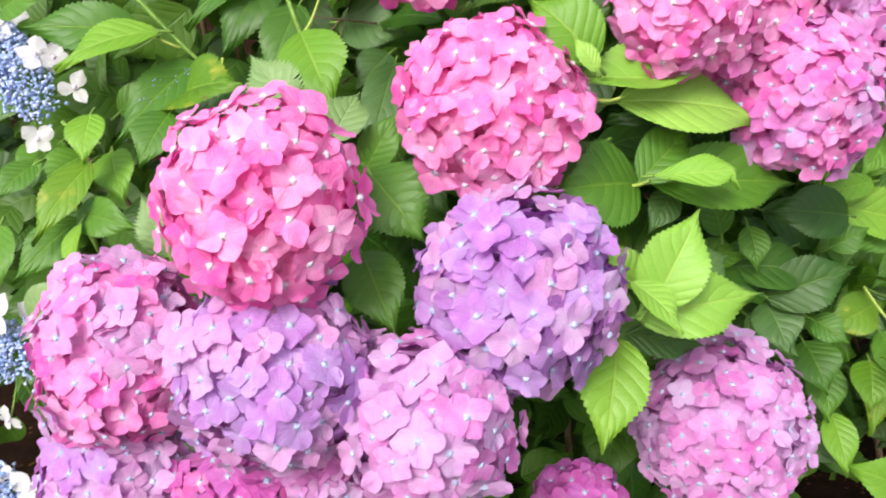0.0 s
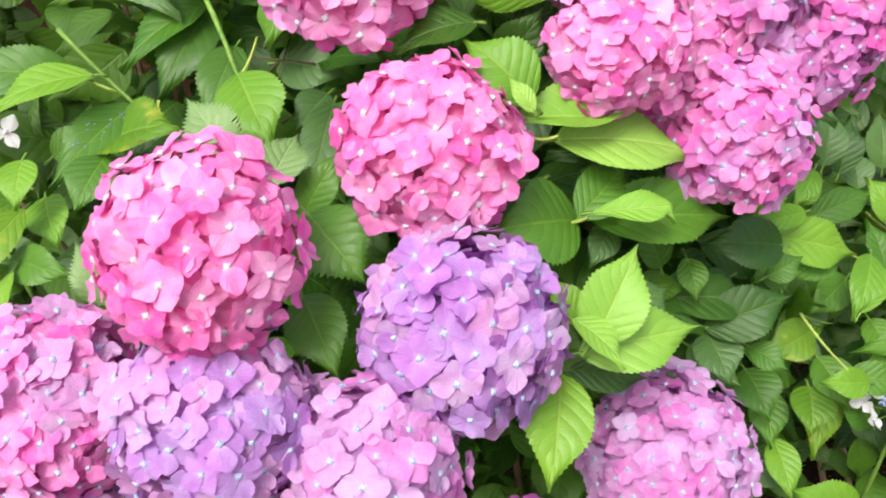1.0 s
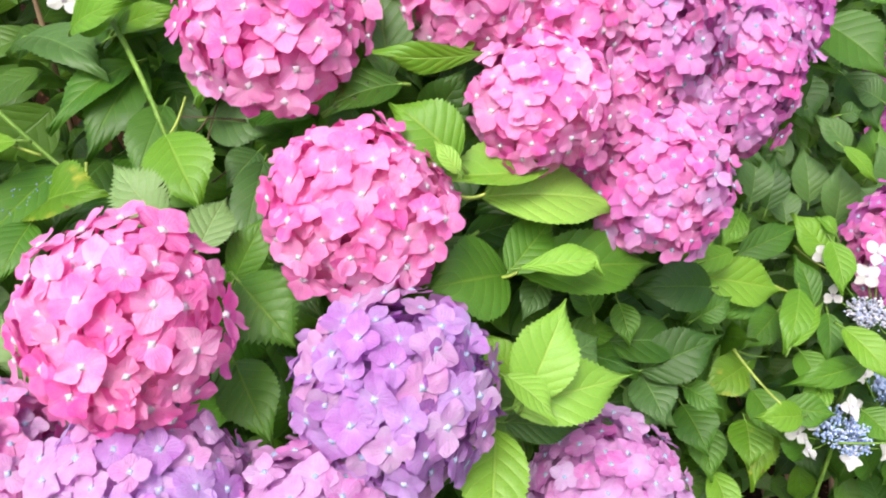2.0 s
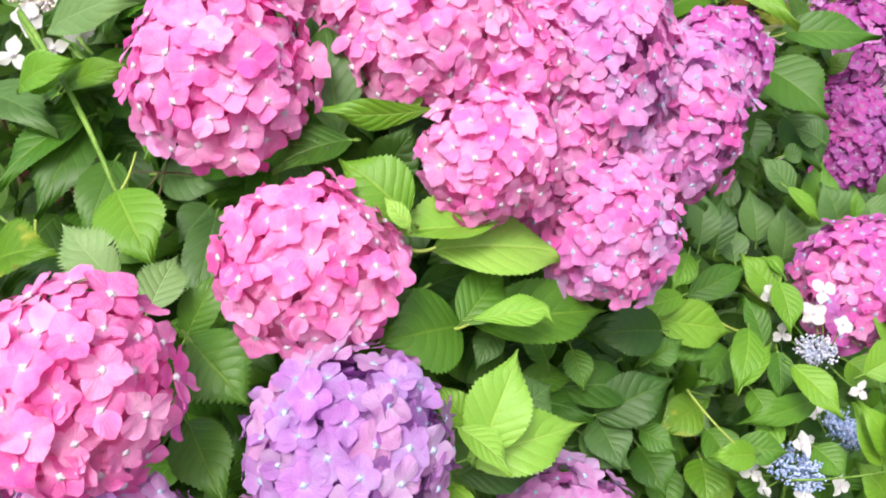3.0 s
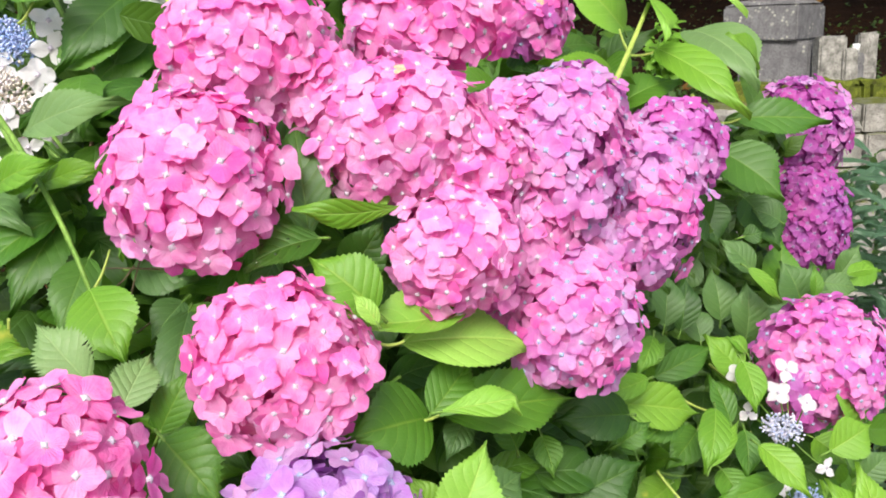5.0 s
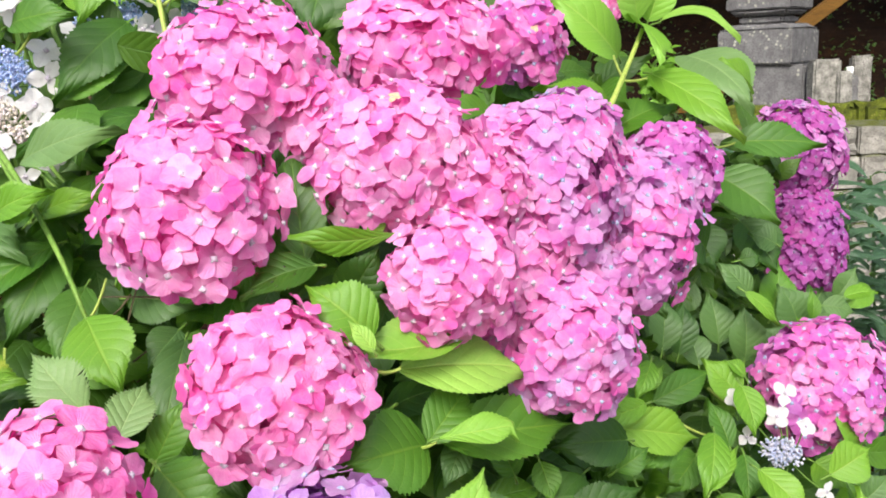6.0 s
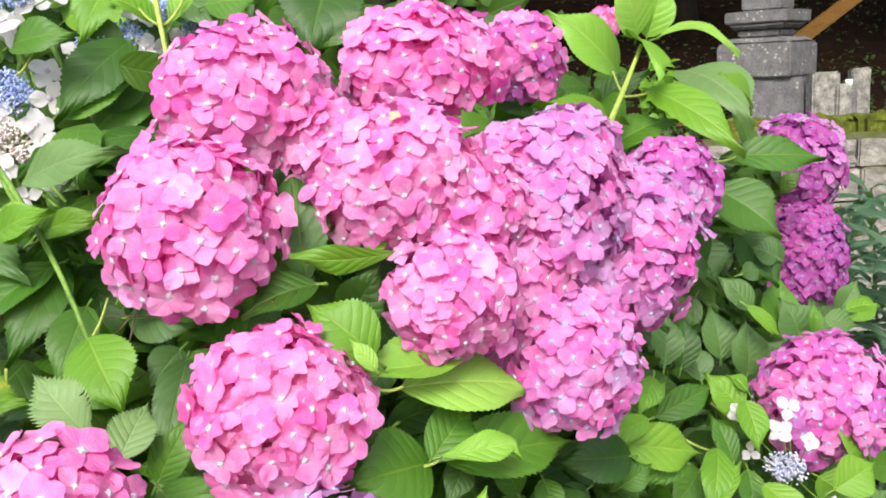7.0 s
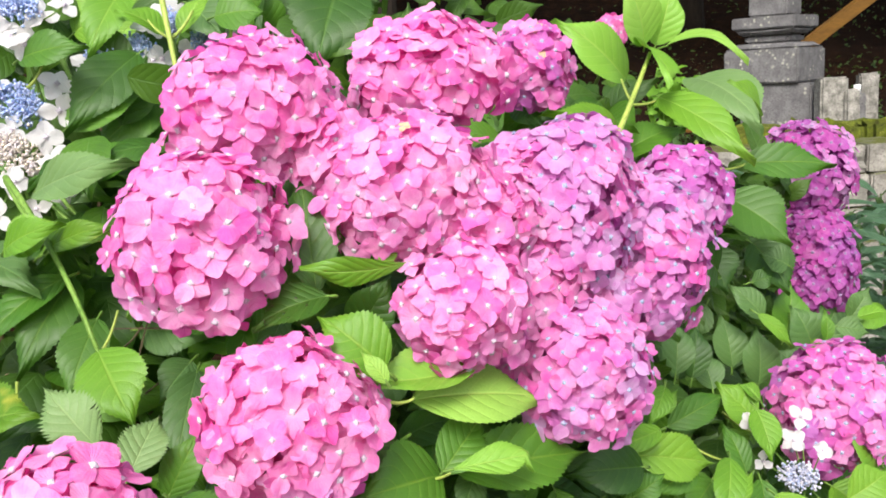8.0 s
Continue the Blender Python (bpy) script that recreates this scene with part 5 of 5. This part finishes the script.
flower_head((0.029, 0.948, 1.416), (0.080, 0.071, 0.070), 0.036, ('pink', 'rose'), "pale", "rose-pink mophead hydrangea flower high on the shrub")
flower_head((0.100, 0.935, 1.370), (0.041, 0.043, 0.049), 0.034, ('pink',), "pale", "small pink hydrangea flower wedged between larger ones")
flower_head((0.171, 0.902, 1.332), (0.085, 0.074, 0.071), 0.034, ('pink', 'rose'), "pale", "pale pink mophead hydrangea flower on top of the cluster", withered=1)
flower_head((0.241, 0.901, 1.294), (0.064, 0.058, 0.059), 0.033, ('pink', 'rose'), "pale", "pink mophead hydrangea flower in the middle of the cluster")
flower_head((0.212, 0.839, 1.220), (0.062, 0.057, 0.058), 0.031, ('pink', 'rose'), "pale", "pink mophead hydrangea flower over a lime leaf")
flower_head((0.343, 0.877, 1.127), (0.067, 0.066, 0.072), 0.031, ('rose', 'mauve'), "blue", "rose mophead hydrangea flower at the cluster's lower edge")
flower_head((0.347, 0.962, 1.285), (0.080, 0.082, 0.092), 0.032, ('mauve', 'rose'), "blue", "mauve-pink mophead hydrangea flower in the cluster")
flower_head((0.465, 0.997, 1.215), (0.068, 0.077, 0.094), 0.031, ('mauve', 'rose'), "blue", "rose-mauve mophead hydrangea flower at the cluster's edge")
flower_head((0.666, 1.326, 1.238), (0.075, 0.069, 0.071), 0.034, ('dusk', 'mauve'), "blue", "purple-pink mophead hydrangea flower with lilac rim")
flower_head((0.294, 0.928, 1.225), (0.065, 0.060, 0.062), 0.033, ('rose', 'pink'), "pale", "rose hydrangea flower filling the middle of the cluster")
flower_head((0.390, 0.992, 1.339), (0.046, 0.044, 0.046), 0.031, ('mauve', 'lilac'), "blue", "lilac hydrangea flower behind the pink cluster")
flower_head((0.227, 1.028, 1.439), (0.090, 0.072, 0.062), 0.036, ('pink', 'rose'), "pale", "rose-pink mophead hydrangea flower beneath the upper leaves")
flower_head((0.434, 1.332, 1.444), (0.054, 0.057, 0.065), 0.034, ('rose', 'dusk'), "blue", "dusky pink hydrangea flower with a few browned sepals", withered=3)
flower_head((0.794, 1.932, 1.514), (0.025, 0.026, 0.029), 0.034, ('hot_pink',), "pale", "distant pink hydrangea flower behind the leaves")
flower_head((0.208, 0.924, 1.274), (0.044, 0.042, 0.044), 0.032, ('pink', 'rose'), "pale", "small pink hydrangea flower pressed between its neighbours")
flower_head((0.295, 0.946, 1.308), (0.045, 0.046, 0.051), 0.032, ('pink', 'rose'), "pale", "small pink hydrangea flower pressed between its neighbours")
flower_head((0.416, 0.997, 1.272), (0.049, 0.052, 0.059), 0.031, ('rose', 'mauve'), "blue", "rose hydrangea flower pressed between its neighbours")
flower_head((0.401, 0.959, 1.178), (0.048, 0.048, 0.052), 0.031, ('rose', 'mauve'), "blue", "rose hydrangea flower pressed between its neighbours")
flower_head((0.278, 0.908, 1.166), (0.039, 0.037, 0.039), 0.031, ('rose', 'pink'), "pale", "small pink hydrangea flower pressed between its neighbours")
flower_head((1.169, 1.792, 1.199), (0.100, 0.096, 0.099), 0.036, ('plum', 'mauve'), "dull", "plum-purple mophead hydrangea flower under a broad leaf")
flower_head((1.153, 1.727, 1.005), (0.080, 0.084, 0.121), 0.034, ('plum',), "dull", "deep purple hydrangea flower hanging low", gap=0.46)
flower_head((0.907, 1.275, 0.880), (0.101, 0.097, 0.103), 0.036, ('rose', 'dusk'), "blue", "rose mophead hydrangea flower beside white lacecaps")

lacecap_head((-0.277, 1.347, 1.430), (0, -.8, .6), 0.045, ((0.051, -0.005, 0.026), (0.054, -0.024, -0.009), (-0.008, -0.029, -0.030), (-0.028, 0.009, 0.023)), BUD_BLUE, "blue-centred lacecap hydrangea flower ringed with white florets", seed=1, floret=0.042)
lacecap_head((-0.278, 1.294, 1.365), (.3, -.8, .5), 0.042, ((0.040, -0.003, 0.023), (0.058, -0.025, -0.010), (0.001, -0.031, -0.030), (0.021, -0.017, -0.068), (0.059, -0.032, -0.046), (-0.024, -0.034, -0.073)), BUD_FADED, "faded cream lacecap flower with drooping white florets", seed=2, floret=0.042)
lacecap_head((-0.258, 1.305, 1.555), (0, -.6, .8), 0.04, ((0.032, -0.008, -0.010), (-0.006, -0.018, -0.038), (0.067, -0.038, -0.003), (0.009, -0.011, -0.048), (-0.024, -0.011, -0.018)), BUD_BLUE, "blue and white lacecap hydrangea flower at the shrub's top", seed=3, floret=0.042)
lacecap_head((-0.078, 1.433, 1.537), (0, -.6, .7), 0.012, ((0.005, 0.002, 0.018), (-0.009, -0.009, 0.009)), BUD_BLUE, "white lacecap florets behind a yellow-green stem", seed=4)
lacecap_head((-0.026, 1.512, 1.513), (0, -.4, .9), 0.036, ((-0.024, 0.002, -0.012), (-0.047, -0.006, -0.015), (0.026, -0.028, 0.008)), BUD_BLUE, "blue lacecap flower half hidden behind green leaves", seed=5)
lacecap_head((-0.124, 1.413, 1.497), (0, -.5, .9), 0.034, ((0.015, 0.003, 0.033), (0.033, -0.021, -0.012), (0.021, -0.032, -0.016)), BUD_BLUE, "small blue and white lacecap flower among leaves", seed=6)
lacecap_head((-0.173, 1.401, 1.489), (0, -.4, .9), 0.026, ((-0.023, 0.003, -0.008), (0.004, -0.016, -0.017)), BUD_BLUE, "little blue lacecap flower deep in the foliage", seed=7)
lacecap_head((0.102, 1.964, 1.570), (0, -.5, .8), 0.04, ((0.022, -0.001, 0.018), (-0.015, -0.011, -0.008), (-0.037, -0.023, -0.028)), BUD_BLUE, "white lacecap flower behind the pink mopheads", seed=8)
lacecap_head((-0.465, 1.015, 1.108), (.1, -.8, .6), 0.05, ((0.057, 0.001, 0.002), (0.019, 0.003, 0.038), (0.027, -0.044, -0.042), (0.035, 0.015, 0.034)), BUD_BLUE, "blue lacecap flower with a few white florets", seed=9)
lacecap_head((-0.510, 1.085, 1.145), (0, -.7, .7), 0.045, ((0.011, 0.013, 0.031), (-0.004, -0.004, 0.020)), BUD_BLUE, "pale blue lacecap flower with white florets", seed=10)
lacecap_head((-0.485, 0.895, 0.853), (-.2, -.8, .6), 0.048, ((0.032, 0.012, 0.027), (0.013, -0.041, -0.065), (0.003, -0.008, 0.042)), BUD_BLUE, "blue lacecap flower beside the lilac mopheads", seed=11)
lacecap_head((-0.485, 0.819, 0.727), (0, -.7, .7), 0.04, ((0.006, 0.004, 0.010), (0.043, -0.011, 0.004)), BUD_BLUE, "lacecap flower low down with white florets", seed=12)
lacecap_head((0.764, 1.147, 0.836), (-.6, -.4, .6), 0.030, ((-0.049, 0.016, 0.025), (-0.007, 0.007, 0.056), (0.025, -0.015, 0.045), (-0.060, 0.035, 0.080), (0.008, 0.014, 0.087), (0.042, -0.047, -0.045), (-0.012, -0.018, -0.061)), BUD_CREAM, "fading lacecap flower with blue-grey buds and white florets", seed=13, floret=0.032)
lacecap_head((0.700, 1.079, 0.691), (0, -.6, .8), 0.048, ((-0.057, 0.008, -0.003), (-0.049, -0.011, -0.020), (0.004, -0.012, 0.044), (0.064, -0.018, -0.025), (0.009, -0.025, -0.032), (-0.049, -0.007, 0.033)), BUD_BLUE, "blue lacecap flower with white florets above the leaves", seed=14, floret=0.032)
lacecap_head((0.845, 1.179, 0.678), (.3, -.4, .8), 0.042, ((-0.043, 0.018, 0.034), (-0.065, -0.004, -0.005), (-0.020, -0.036, -0.043)), BUD_BLUE, "deep blue lacecap flower low beside a pink mophead", seed=15, floret=0.032)
